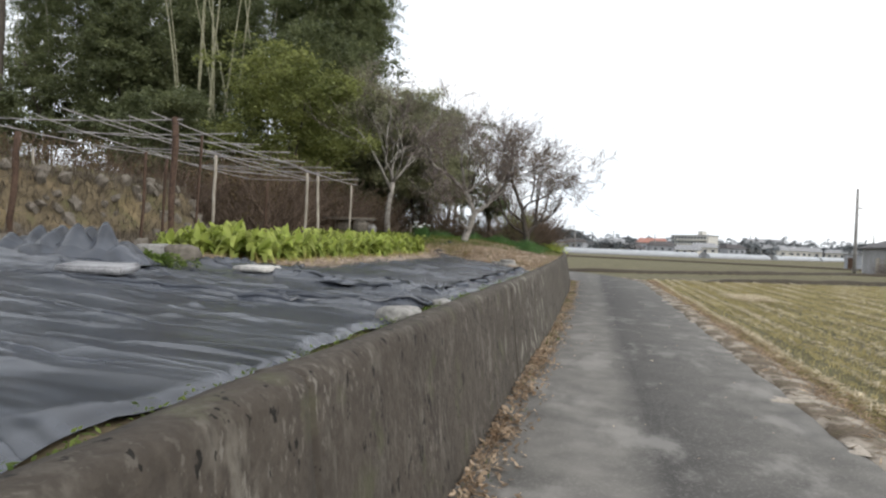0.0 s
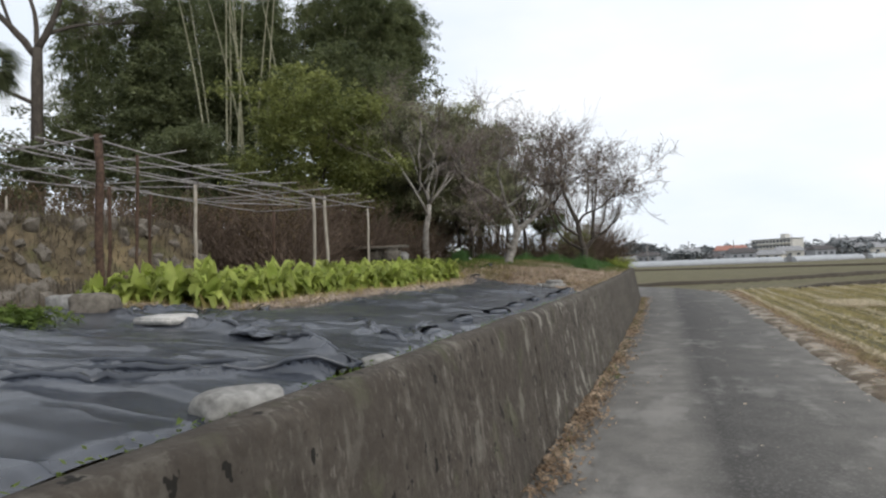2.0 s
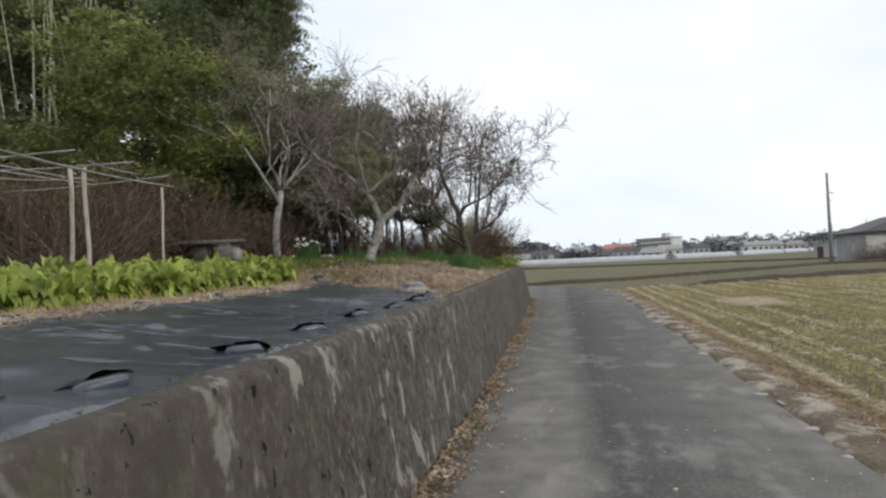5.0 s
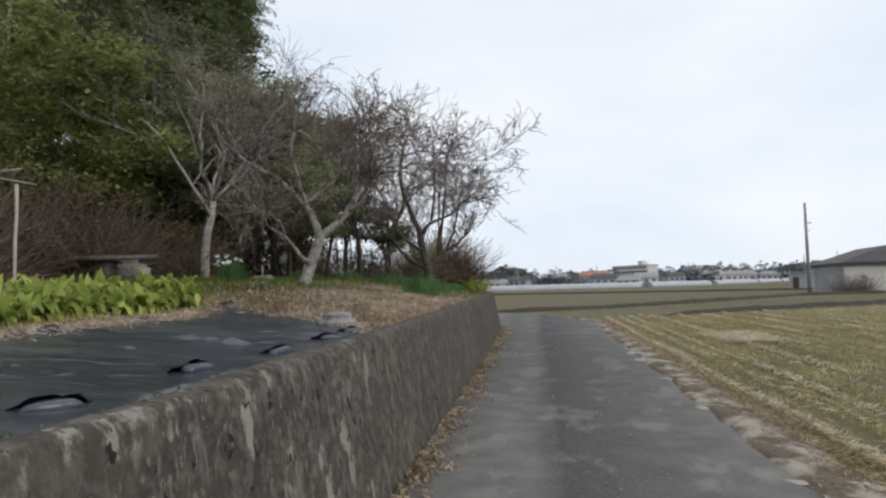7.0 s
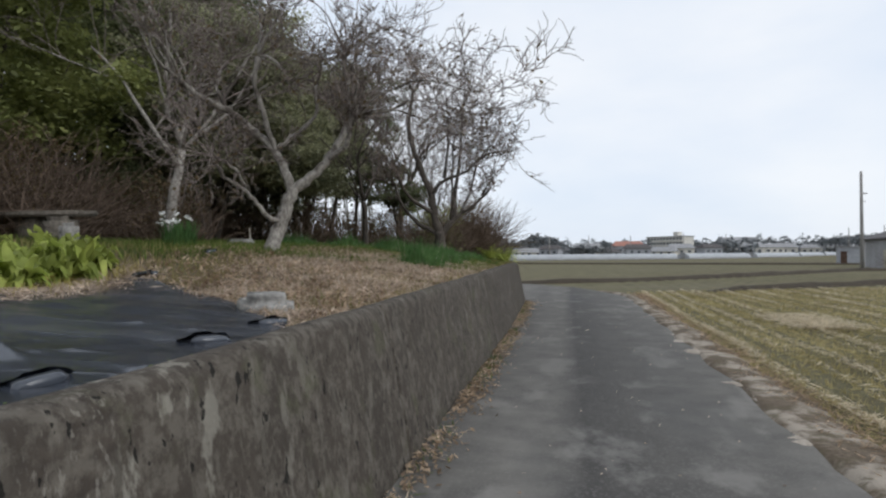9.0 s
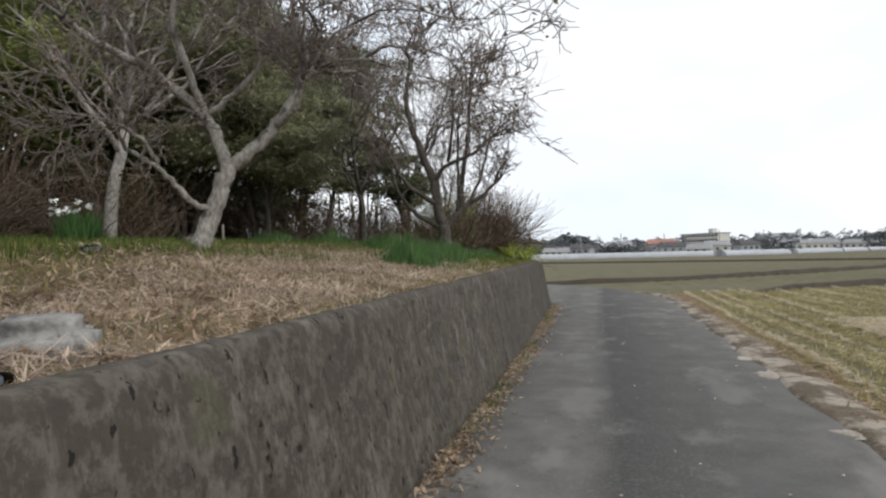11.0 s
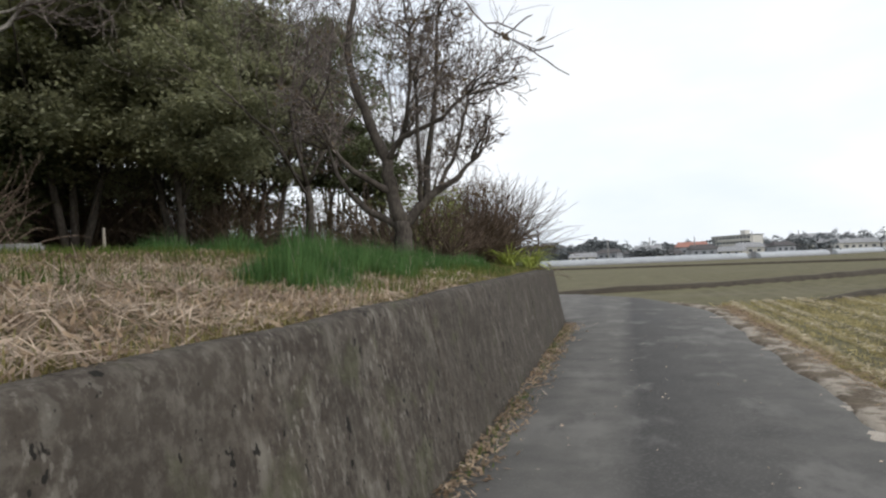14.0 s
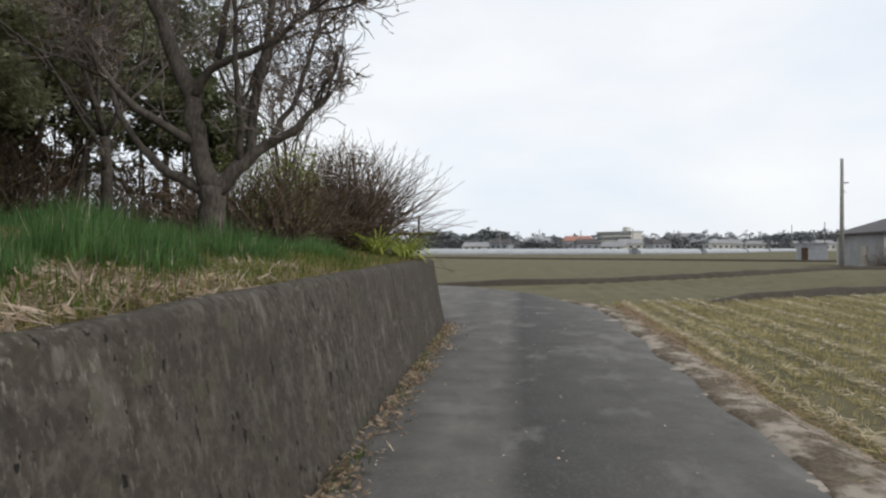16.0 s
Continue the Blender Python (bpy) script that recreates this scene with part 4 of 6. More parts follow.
def bare_tree(x, y, height, seed, label, limbs=6, lean=(0, 0), trunk_r=0.1, kids=(4, 5, 5), bark="bark", trunk_part=0.35, spread=0.8, lift=0.06, name="bare_tree"):
    rng = np.random.default_rng(seed)
    ob = tree(name, x, y, label, "leafless trees of the grove")
    wood, twigs, tips = Wood(), Wood(), []
    h0 = height * trunk_part
    pts, d = stroll(rng, (0, 0, 0), (lean[0], lean[1], 1), h0, 5, 0.06, 0.03)
    wood.add(pts, np.linspace(trunk_r * 1.25, trunk_r * 0.85, 6), 9)
    for k in range(limbs):
        a = 6.283 * (k + rng.uniform(0, 0.6)) / limbs
        i = 5 if k < 3 else rng.integers(3, 6)
        nd = np.array([math.cos(a) * spread, math.sin(a) * spread, rng.uniform(0.7, 1.3)]) + d * 0.4
        branch_out(rng, wood, twigs, pts[i], nd, (height - h0) * rng.uniform(0.75, 1.05), trunk_r * rng.uniform(0.4, 0.65), len(kids), kids, 0.2, lift, tips)
    wood.make("trunk", bark, ob)
    pick = np.array(tips)[rng.random(len(tips)) < 0.6]
    quads_object("withered_leaf", leaves(rng, pick[::3], (0.05, 0.05, 0.05), 1, 0.07, 0.035), "leaf_brown", ob)["kind"] = "stuff"
    if twigs.n:
        tagged(twigs.make("twig_mass", "twig", ob, "fine grey leafless twigs"), kind="stuff")
    return ob


def limbed_tree(x, y, label, facing, limbs, bark, seed, kids=(4, 4), twig_len=1.2, name="bare_tree", shoots=9, girth=1.0):
    """A tree whose main limbs are given as (radius at start, at end, points): points in metres across, up and away along facing."""
    rng = np.random.default_rng(seed)
    ob = tree(name, x, y, label, "leafless trees of the grove")
    wood, twigs = Wood(), Wood()
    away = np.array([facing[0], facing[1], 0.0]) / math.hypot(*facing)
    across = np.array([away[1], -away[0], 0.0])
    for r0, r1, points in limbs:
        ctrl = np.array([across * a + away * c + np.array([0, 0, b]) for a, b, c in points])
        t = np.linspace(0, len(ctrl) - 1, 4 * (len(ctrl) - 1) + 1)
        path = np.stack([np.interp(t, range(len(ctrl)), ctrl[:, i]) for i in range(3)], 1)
        path[1:-1] = (path[:-2] + 2 * path[1:-1] + path[2:]) / 4
        path[1:-1] += rng.normal(0, 0.012, path[1:-1].shape)
        rad = girth * np.linspace(r0, r1, len(path)) * (1 + 0.05 * np.sin(np.arange(len(path)) * 1.7 + seed) + rng.normal(0, 0.03, len(path)))
        if bark == "bark_pale" and r1 < 0.065:
            rad[-2:] *= 1.35
            rad[len(path) // 2] *= 1.18
        wood.add(path, rad, 10)
        if r1 < 0.065:
            end = path[-1] - path[-3]
            for _ in range(4):
                branch_out(rng, wood, twigs, path[-1], end / np.linalg.norm(end) + rng.normal(0, 0.35, 3), twig_len * rng.uniform(0.7, 1.2), min(r1 * 0.7, 0.03), len(kids), kids, 0.26, 0.02)
            for _ in range(shoots):
                i = rng.integers(len(path) * 2 // 3, len(path))
                branch_out(rng, wood, twigs, path[i], rng.normal(0, 0.6, 3) + np.array([0, 0, 0.7]), twig_len * rng.uniform(0.5, 1.0), 0.014, len(kids), kids, 0.26, 0.02)
    wood.make("trunk", bark, ob, "pale grey pruned limbs" if bark == "bark_pale" else "")
    ends = np.concatenate(twigs.v)[::40]
    quads_object("withered_leaf", leaves(rng, ends, (0.05, 0.05, 0.05), 1, 0.075, 0.04), "leaf_brown", ob)["kind"] = "stuff"
    tagged(twigs.make("twig_mass", "twig", ob, "fine grey leafless twigs"), kind="stuff")
    return ob


# pruned pale tree on the slope
limbed_tree(-3.89, 24.5, "pruned leafless tree with pale grey crooked limbs on the slope", (-4.7, 6.8), [
    (0.144, 0.106, [(-0.06, -0.15, 0), (0, 0, 0), (0.12, 0.3, 0), (0.23, 0.58, 0), (0.32, 0.88, 0), (0.4, 1.1, 0)]),
    (0.091, 0.042, [(0.38, 1.05, 0), (0.29, 1.42, 0.1), (0.17, 1.7, 0.2), (-0.04, 1.93, 0.25), (-0.27, 2.1, 0.2), (-0.58, 2.3, 0.1), (-1.05, 2.48, 0.0), (-1.3, 2.65, -0.2)]),
    (0.053, 0.038, [(0.16, 1.7, 0.2), (0.03, 2.05, 0.1), (-0.05, 2.3, 0.0), (-0.22, 2.7, -0.1), (-0.15, 3.1, -0.2)]),
    (0.046, 0.023, [(0.17, 1.75, 0.2), (0.47, 1.98, 0.1), (0.75, 2.25, -0.1), (0.75, 2.75, -0.2)]),
    (0.099, 0.046, [(0.38, 1.05, 0), (0.68, 1.28, -0.1), (0.97, 1.6, -0.15), (1.2, 2.05, -0.1), (1.43, 2.4, 0.0)]),
    (0.05, 0.04, [(0.95, 1.58, -0.15), (1.15, 1.78, -0.5), (1.2, 2.05, -0.6)]),
    (0.034, 0.014, [(1.42, 2.36, 0.0), (1.75, 2.65, 0.2), (1.95, 3.0, 0.3), (2.3, 3.15, 0.4)]),
    (0.03, 0.014, [(1.42, 2.36, 0.0), (1.5, 2.8, -0.2), (1.25, 3.05, -0.3), (1.4, 3.3, -0.3)]),
    (0.018, 0.008, [(1.42, 2.36, 0.0), (1.9, 2.45, -0.4), (2.5, 2.2, -0.8), (3.1, 1.95, -1.0)]),
    (0.018, 0.008, [(1.2, 2.05, -0.6), (1.5, 2.5, -1.1), (2.0, 2.6, -1.7), (2.5, 2.35, -2.2)]),
    (0.028, 0.012, [(1.4, 2.35, 0.0), (1.9, 2.4, -0.3), (2.3, 2.6, -0.5), (2.75, 2.5, -0.7)]),
    (0.038, 0.027, [(1.4, 2.35, 0), (1.2, 2.8, -0.3), (1.1, 3.1, -0.5)]),
    (0.049, 0.021, [(0.23, 0.57, 0), (0, 0.61, -0.15), (-0.2, 0.85, -0.25), (-0.38, 1.03, -0.3), (-0.7, 1.22, -0.3), (-0.84, 1.5, -0.25)]),
    (0.030, 0.019, [(-0.38, 1.03, -0.3), (-0.47, 1.28, -0.4), (-0.72, 1.43, -0.5)]),
    (0.038, 0.023, [(-0.58, 2.3, 0.1), (-0.75, 2.7, 0.3), (-0.65, 3.0, 0.5)]),
], "bark_pale", 61, (5, 5), 0.95, shoots=5, girth=0.88)

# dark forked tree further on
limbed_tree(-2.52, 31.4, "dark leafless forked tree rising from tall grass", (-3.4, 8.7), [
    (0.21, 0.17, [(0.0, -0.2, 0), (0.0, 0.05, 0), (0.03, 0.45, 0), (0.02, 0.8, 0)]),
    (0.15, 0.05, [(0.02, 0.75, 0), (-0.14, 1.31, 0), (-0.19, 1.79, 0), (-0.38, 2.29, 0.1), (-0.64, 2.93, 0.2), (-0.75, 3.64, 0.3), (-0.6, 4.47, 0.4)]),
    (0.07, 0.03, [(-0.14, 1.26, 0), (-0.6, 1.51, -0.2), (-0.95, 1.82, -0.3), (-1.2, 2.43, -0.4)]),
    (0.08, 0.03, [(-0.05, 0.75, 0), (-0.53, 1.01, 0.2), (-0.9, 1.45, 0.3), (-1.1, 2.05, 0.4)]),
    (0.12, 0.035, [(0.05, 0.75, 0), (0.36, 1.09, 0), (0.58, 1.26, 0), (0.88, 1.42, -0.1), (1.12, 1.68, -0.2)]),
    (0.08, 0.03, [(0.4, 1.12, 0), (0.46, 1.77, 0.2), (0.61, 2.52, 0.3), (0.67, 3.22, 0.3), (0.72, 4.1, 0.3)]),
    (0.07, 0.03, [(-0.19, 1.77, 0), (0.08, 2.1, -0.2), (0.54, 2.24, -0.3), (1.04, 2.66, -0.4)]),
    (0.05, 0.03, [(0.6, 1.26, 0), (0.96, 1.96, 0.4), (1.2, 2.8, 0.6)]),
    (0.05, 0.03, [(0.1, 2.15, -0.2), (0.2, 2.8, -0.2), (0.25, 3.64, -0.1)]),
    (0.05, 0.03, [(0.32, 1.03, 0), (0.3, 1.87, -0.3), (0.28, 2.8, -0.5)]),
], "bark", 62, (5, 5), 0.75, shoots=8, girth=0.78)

bare_tree(-7.3, 27.05, 5.6, 63, "slim leafless tree with a pale leaning trunk", 6, (-0.12, 0), 0.1, (4, 5, 5), "bark_pale", 0.38)
for k, (x, y, h, lb, tr, sp) in enumerate(((-5.2, 33.6, 5.2, 6, 0.08, 0.7), (-5.0, 37.0, 5.4, 7, 0.08, 0.6), (-3.9, 37.4, 3.6, 8, 0.06, 0.5), (-7.6, 35.0, 5.8, 6, 0.09, 0.7), (-9.0, 38.0, 6.0, 6, 0.09, 0.7))):
    bare_tree(x, y, h, 70 + k, "leafless grey-brown tree in the grove", lb, (0, 0), tr, (4, 4, 5), "bark", 0.28, sp, 0.08)


def crown_points(rng, n, size, shell=0.4):
    """Centres of leaf clumps in an uneven dome."""
    p = rng.normal(0, 1, (n, 3))
    p /= np.linalg.norm(p, axis=1)[:, None]
    r = rng.uniform(shell, 1, n) * (1 + 0.22 * ripple(p[:, 0] * 2, p[:, 2] * 2 + p[:, 1], int(rng.integers(1, 99)), 2.0))
    return p * r[:, None] * np.array(size)


def evergreen(x, y, height, width, seed, mat, label, clear=0.3, clumps=170, per=110, leaf=(0.16, 0.07), stems=1, trunk_r=0.085, name="evergreen_tree", droop=0.3):
    rng = np.random.default_rng(seed)
    ob = tree(name, x, y, label, "evergreens of the grove")
    wood, twigs = Wood(), Wood()
    mid = height * (clear + 1) / 2
    boughs = crown_points(rng, max(12, clumps // 5), (width / 2, width / 2, height * (1 - clear) / 2), 0.45)
    pts = np.repeat(boughs, 5, axis=0) + rng.normal(0, 1, (len(boughs) * 5, 3)) * np.array([0.075, 0.075, 0.04]) * width + np.array([0, 0, mid])
    for s in range(stems):
        a = rng.uniform(0, 6.28)
        foot = np.array([math.cos(a), math.sin(a), 0]) * 0.12 * (stems > 1)
        path, d = stroll(rng, foot, (math.cos(a) * 0.25 * (stems > 1), math.sin(a) * 0.25 * (stems > 1), 1), height * 0.75, 7, 0.07, 0.03)
        wood.add(path, np.linspace(trunk_r, trunk_r * 0.35, 8) / (1 + 0.4 * (stems > 1)), 8)
        for k in range(10):
            i = rng.integers(2, 8)
            tgt = pts[rng.integers(len(pts))]
            q = path[i]
            midp = (q + tgt) / 2 + rng.normal(0, 0.15, 3)
            wood.add([q, midp, tgt], [trunk_r * 0.3, trunk_r * 0.2, 0.01], 5)
    wood.make("trunk", "bark", ob)
    sp = 0.12 + width * 0.035
    quads_object("crown", leaves(rng, pts, (sp, sp, sp * 0.6), int(per * (1.5 if mat == "leaf_near_lit" else 0.9)), leaf[0] * (0.75 if mat == "leaf_near_lit" else 1.0), leaf[1] * (0.8 if mat == "leaf_near_lit" else 1.1), droop), mat, ob)
    return ob


for args in (
    dict(x=-11.2, y=26.6, height=6.7, width=6.0, seed=80, mat="leaf_olive", label="dense round evergreen with yellowish olive leaves", clear=0.12, clumps=330, per=110, leaf=(0.17, 0.075)),
    dict(x=-9.2, y=31.8, height=6.9, width=5.2, seed=81, mat="leaf_near_lit", label="dark evergreen with several bare stems", clear=0.22, clumps=420, per=120, stems=4, trunk_r=0.12),
    dict(x=-7.0, y=35.2, height=4.7, width=2.8, seed=82, mat="leaf_near_lit", label="slim dark evergreen between bare trees", clear=0.4, clumps=110, per=90),
    dict(x=-12.5, y=31.5, height=10.0, width=6.5, seed=83, mat="leaf_dark", label="tall dark evergreen deep in the grove", clear=0.2, clumps=260, per=100, leaf=(0.19, 0.08)),
    dict(x=-17.5, y=27.0, height=5.0, width=5.5, seed=84, mat="leaf_dark", label="broad dark evergreen deep in the grove", clear=0.1, clumps=220, per=100, leaf=(0.2, 0.085)),
    dict(x=-21.0, y=33.0, height=11.5, width=8.0, seed=85, mat="leaf_dark", label="tall broad evergreen on the rise", clear=0.1, clumps=240, per=100, leaf=(0.24, 0.1)),
    dict(x=-14.0, y=36.5, height=12.0, width=7.0, seed=86, mat="leaf_dark", label="tall evergreen at the back of the grove", clear=0.2, clumps=240, per=100, leaf=(0.22, 0.09)),
    dict(x=-26.0, y=38.0, height=12.0, width=9.0, seed=87, mat="leaf_dark", label="tall evergreen on the rise", clear=0.1, clumps=220, per=90, leaf=(0.26, 0.11)),
    dict(x=-9.8, y=34.5, height=6.6, width=4.6, seed=88, mat="leaf_near_lit", label="olive-green evergreen in the grove", clear=0.35, clumps=170, per=100),
    dict(x=-21.5, y=22.5, height=4.2, width=5.5, seed=89, mat="leaf_dark", label="low dark evergreen thicket on the rise", clear=0.05, clumps=170, per=90, leaf=(0.2, 0.08)),
    dict(x=-4.9, y=36.0, height=3.0, width=2.0, seed=90, mat="leaf_dark", label="small evergreen among bare trees", clear=0.3, clumps=80, per=80, leaf=(0.12, 0.05)),
    dict(x=-9.4, y=36.8, height=6.5, width=4.6, seed=191, mat="leaf_near_lit", label="olive-green evergreen at the back of the grove", clear=0.36, clumps=150, per=90),
    dict(x=-12.0, y=34.0, height=3.6, width=4.6, seed=192, mat="leaf_dark", label="low dark evergreen shrub under the grove", clear=0.02, clumps=170, per=100, leaf=(0.13, 0.06)),
    dict(x=-10.3, y=30.4, height=3.0, width=3.4, seed=193, mat="leaf_dark", label="low dark evergreen shrub under the grove", clear=0.02, clumps=130, per=100, leaf=(0.13, 0.06)),
    dict(x=-15.5, y=33.0, height=4.2, width=5.5, seed=194, mat="leaf_dark", label="low dark evergreen shrub under the grove", clear=0.02, clumps=170, per=100, leaf=(0.14, 0.06)),
    dict(x=-7.2, y=38.6, height=4.2, width=3.6, seed=195, mat="leaf_dark", label="evergreen at the far edge of the grove", clear=0.42, clumps=130, per=90),
    dict(x=-15.0, y=29.5, height=5.0, width=4.6, seed=196, mat="leaf_dark", label="dark evergreen shrub below the bamboo", clear=0.02, clumps=170, per=100, leaf=(0.15, 0.065)),
    dict(x=-28.5, y=33.0, height=9.5, width=7.0, seed=197, mat="leaf_dark", label="tall evergreen on the rise", clear=0.08, clumps=190, per=90, leaf=(0.24, 0.1)),
    dict(x=-7.8, y=32.8, height=5.2, width=3.6, seed=301, mat="leaf_near_lit", label="grey-green evergreen with a low spreading crown", clear=0.22, clumps=240, per=100, leaf=(0.14, 0.06)),
    dict(x=-7.2, y=32.3, height=4.4, width=3.4, seed=311, mat="leaf_near_lit", label="olive evergreen with low hanging boughs", clear=0.3, clumps=260, per=100, leaf=(0.14, 0.06)),
    dict(x=-7.9, y=34.6, height=6.2, width=4.6, seed=302, mat="leaf_near_lit", label="dark evergreen with a low spreading crown", clear=0.25, clumps=230, per=100),
    dict(x=-11.0, y=32.6, height=7.5, width=5.4, seed=303, mat="leaf_near_lit", label="olive evergreen with a low spreading crown", clear=0.22, clumps=230, per=100),
    dict(x=-27.5, y=23.5, height=6.2, width=7.0, seed=310, mat="leaf_dark", label="low dark evergreen thicket round the palm", clear=0.02, clumps=220, per=90, leaf=(0.2, 0.08)),
    dict(x=-32.5, y=23.5, height=8.5, width=7.0, seed=312, mat="leaf_dark", label="dark evergreen thicket on the rise", clear=0.02, clumps=220, per=90, leaf=(0.2, 0.08)),
    dict(x=-22.2, y=31.0, height=9.5, width=5.4, seed=305, mat="leaf_dark", label="tall dark evergreen on the rise", clear=0.08, clumps=230, per=100, leaf=(0.22, 0.09)),
    dict(x=-11.0, y=38.5, height=3.4, width=5.0, seed=306, mat="leaf_dark", label="low hedge-like evergreen behind the bamboo", clear=0.02, clumps=150, per=90, leaf=(0.14, 0.06)),
    dict(x=-15.0, y=39.0, height=4.0, width=6.0, seed=307, mat="leaf_dark", label="low hedge-like evergreen behind the bamboo", clear=0.02, clumps=170, per=90, leaf=(0.14, 0.06)),
    dict(x=-19.0, y=37.0, height=5.0, width=6.0, seed=308, mat="leaf_dark", label="dark evergreen shrub behind the bamboo", clear=0.02, clumps=170, per=90, leaf=(0.16, 0.07)),
):
    evergreen(**args)

# dome of creeper over a stump
evergreen(-13.4, 22.6, 4.6, 2.6, 95, "leaf_dark", "dome of creeper and dry vines over a stump", 0.2, 130, 90, (0.12, 0.06), name="creeper_dome")


def conifer(x, y, height, width, seed):
    rng = np.random.default_rng(seed)
    ob = tree("conifer", x, y, "dark narrow conifer on the rise", "conifers on the rise")
    wood = Wood()
    wood.add([(0, 0, 0), (0, 0, height * 0.5), (0, 0, height)], [0.2, 0.12, 0.02], 7)
    wood.make("trunk", "bark", ob)
    h = rng.uniform(0.06, 1, 260) ** 0.8
    a = rng.uniform(0, 6.28, 260)
    r = (1 - h) * width / 2 * rng.uniform(0.4, 1.05, 260)
    quads_object("crown", leaves(rng, np.stack([r * np.cos(a), r * np.sin(a), h * height], 1), (0.3, 0.3, 0.2), 70, 0.28, 0.06, 0.5), "leaf_dark", ob)


conifer(-34, 25.5, 10.5, 5.0, 100)
conifer(-38, 29, 11.5, 5.5, 101)
conifer(-33, 20, 8.5, 5.0, 102)
limbed_tree(-28.6, 29.7, "tall leafless tree with spreading limbs on the rise", (-29.0, 22.2), [
    (0.44, 0.33, [(0, -0.2, 0), (0.05, 3.0, 0), (0.1, 6.5, 0), (0.15, 9.8, 0)]),
    (0.26, 0.06, [(0.1, 9.4, 0), (-0.9, 10.8, 0.3), (-2.4, 12.2, 0.5), (-4.2, 13.4, 0.8), (-5.6, 13.8, 1.0)]),
    (0.24, 0.06, [(0.15, 9.7, 0), (0.9, 11.3, -0.4), (1.4, 13.2, -0.8), (2.6, 15.5, -1.0)]),
    (0.18, 0.05, [(0.15, 9.7, 0), (0.1, 11.8, 0.5), (-0.6, 14.0, 1.0), (-0.9, 16.5, 1.0)]),
    (0.15, 0.05, [(0.1, 7.0, 0), (-1.4, 7.5, -0.4), (-3.2, 8.8, -0.6), (-4.6, 9.4, -0.6)]),
    (0.14, 0.05, [(0.5, 10.5, -0.2), (2.0, 11.5, 0.6), (3.6, 12.0, 1.0)]),
    (0.12, 0.05, [(-0.9, 10.8, 0.3), (-1.6, 13.0, 0.0), (-2.6, 15.0, -0.4)]),
], "bark", 104, (5, 5), 2.6, girth=0.75)


def palm(x, y, height, seed):
    rng = np.random.default_rng(seed)
    ob = tree("fan_palm", x, y, "dark fan palm with drooping fronds on the rise")
    w = Wood()
    w.add([(0, 0, 0), (0.1, 0, height * 0.5), (0.15, 0, height)], [0.17, 0.15, 0.18], 9)
    w.make("trunk", "bark", ob)
    q = []
    for k in range(62):
        a, el = rng.uniform(0, 6.28), rng.uniform(-1.1, 0.9)
        far = rng.uniform(0.55, 1.25)
        d = np.array([math.cos(a) * math.cos(el), math.sin(a) * math.cos(el), math.sin(el)])
        hub = np.array([0.15, 0, height]) + d * 0.55
        for j in range(16):
            b = (j - 7.5) * 0.17
            s = np.cross(d, [0, 0, 1.0])
            s /= np.linalg.norm(s)
            e = d * math.cos(b) + s * math.sin(b) + np.array([0, 0, -0.15])
            t = np.cross(e, d) + np.array([0, 0, 0.02])
            side = (d * -math.sin(b) + s * math.cos(b)) * 0.03
            q.append([hub, hub + e * 0.6 * far + side, hub + e * rng.uniform(0.9, 1.3) * far + np.array([0, 0, -0.3]), hub + e * 0.6 * far - side])
    quads_object("fronds", np.array(q), "leaf_dark", ob)


palm(-26.2, 25.5, 7.7, 105)


# bamboo
def bamboo(seed, height, lean, leafy, mat="culm", leaf_from=0.45, r=0.05):
    rng = np.random.default_rng(seed)
    ob = thing("bamboo", 0, 0, 0, 0, "tall bamboo with pale culm and feathery drooping top" if mat == "culm" else "thin dark bamboo stem in the shade of the grove", "bamboo", "bamboos of the grove")
    t = np.linspace(0, 1, 18)
    path = np.stack([lean * height * t ** 2.4 * 0.55, 0.05 * height * np.sin(t * 2 + seed) * t, height * (t - 0.12 * abs(lean) * t ** 3)], 1)
    rad = r * (1 - 0.85 * t)
    rad[1::2] *= 1.08
    v, f = tube(path, rad, 7)
    mesh_object("culm", v, f, mat, ob, smooth=True)
    if leafy:
        cs = []
        for k in range(leafy):
            u = leaf_from + (1 - leaf_from) * rng.random() ** 0.8
            p = np.array([np.interp(u, t, path[:, i]) for i in range(3)])
            a = rng.uniform(0, 6.28)
            ln = rng.uniform(0.4, 2.3) * (1.25 - u * 0.75)
            for s in np.linspace(0.3, 1, 4):
                cs.append(p + np.array([math.cos(a) * ln * s, math.sin(a) * ln * s, 0.35 * ln * s - 0.6 * ln * s * s]))
        quads_object("leaves", leaves(rng, cs, (0.16, 0.16, 0.1), 12, 0.27, 0.045, 0.75), "leaf_bamboo", ob)
    return ob


tall = [bamboo(110 + k, 14.0 + k * 0.8, 0.3 - 0.16 * k, 110) for k in range(4)]
bare = [bamboo(115, 14.5, 0.12, 0, r=0.06), bamboo(116, 13.5, -0.15, 0, r=0.055)]
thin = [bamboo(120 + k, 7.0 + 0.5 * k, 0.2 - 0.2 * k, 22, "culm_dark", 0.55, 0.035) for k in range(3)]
rng = np.random.default_rng(22)
spots = []
for k in range(44):
    x, y = rng.uniform(-23, -12.6) if k % 3 else rng.uniform(-16, -13.2), rng.uniform(35, 42)
    spots.append((tall[k % 4], k < 4, x, y))
for k in range(22):
    x, y = rng.uniform(-29, -20), rng.uniform(34, 41)
    spots.append((tall[k % 4], False, x, y))
for k in range(12):
    x, y = rng.uniform(-36, -28), rng.uniform(34, 41)
    spots.append((tall[k % 4], False, x, y))
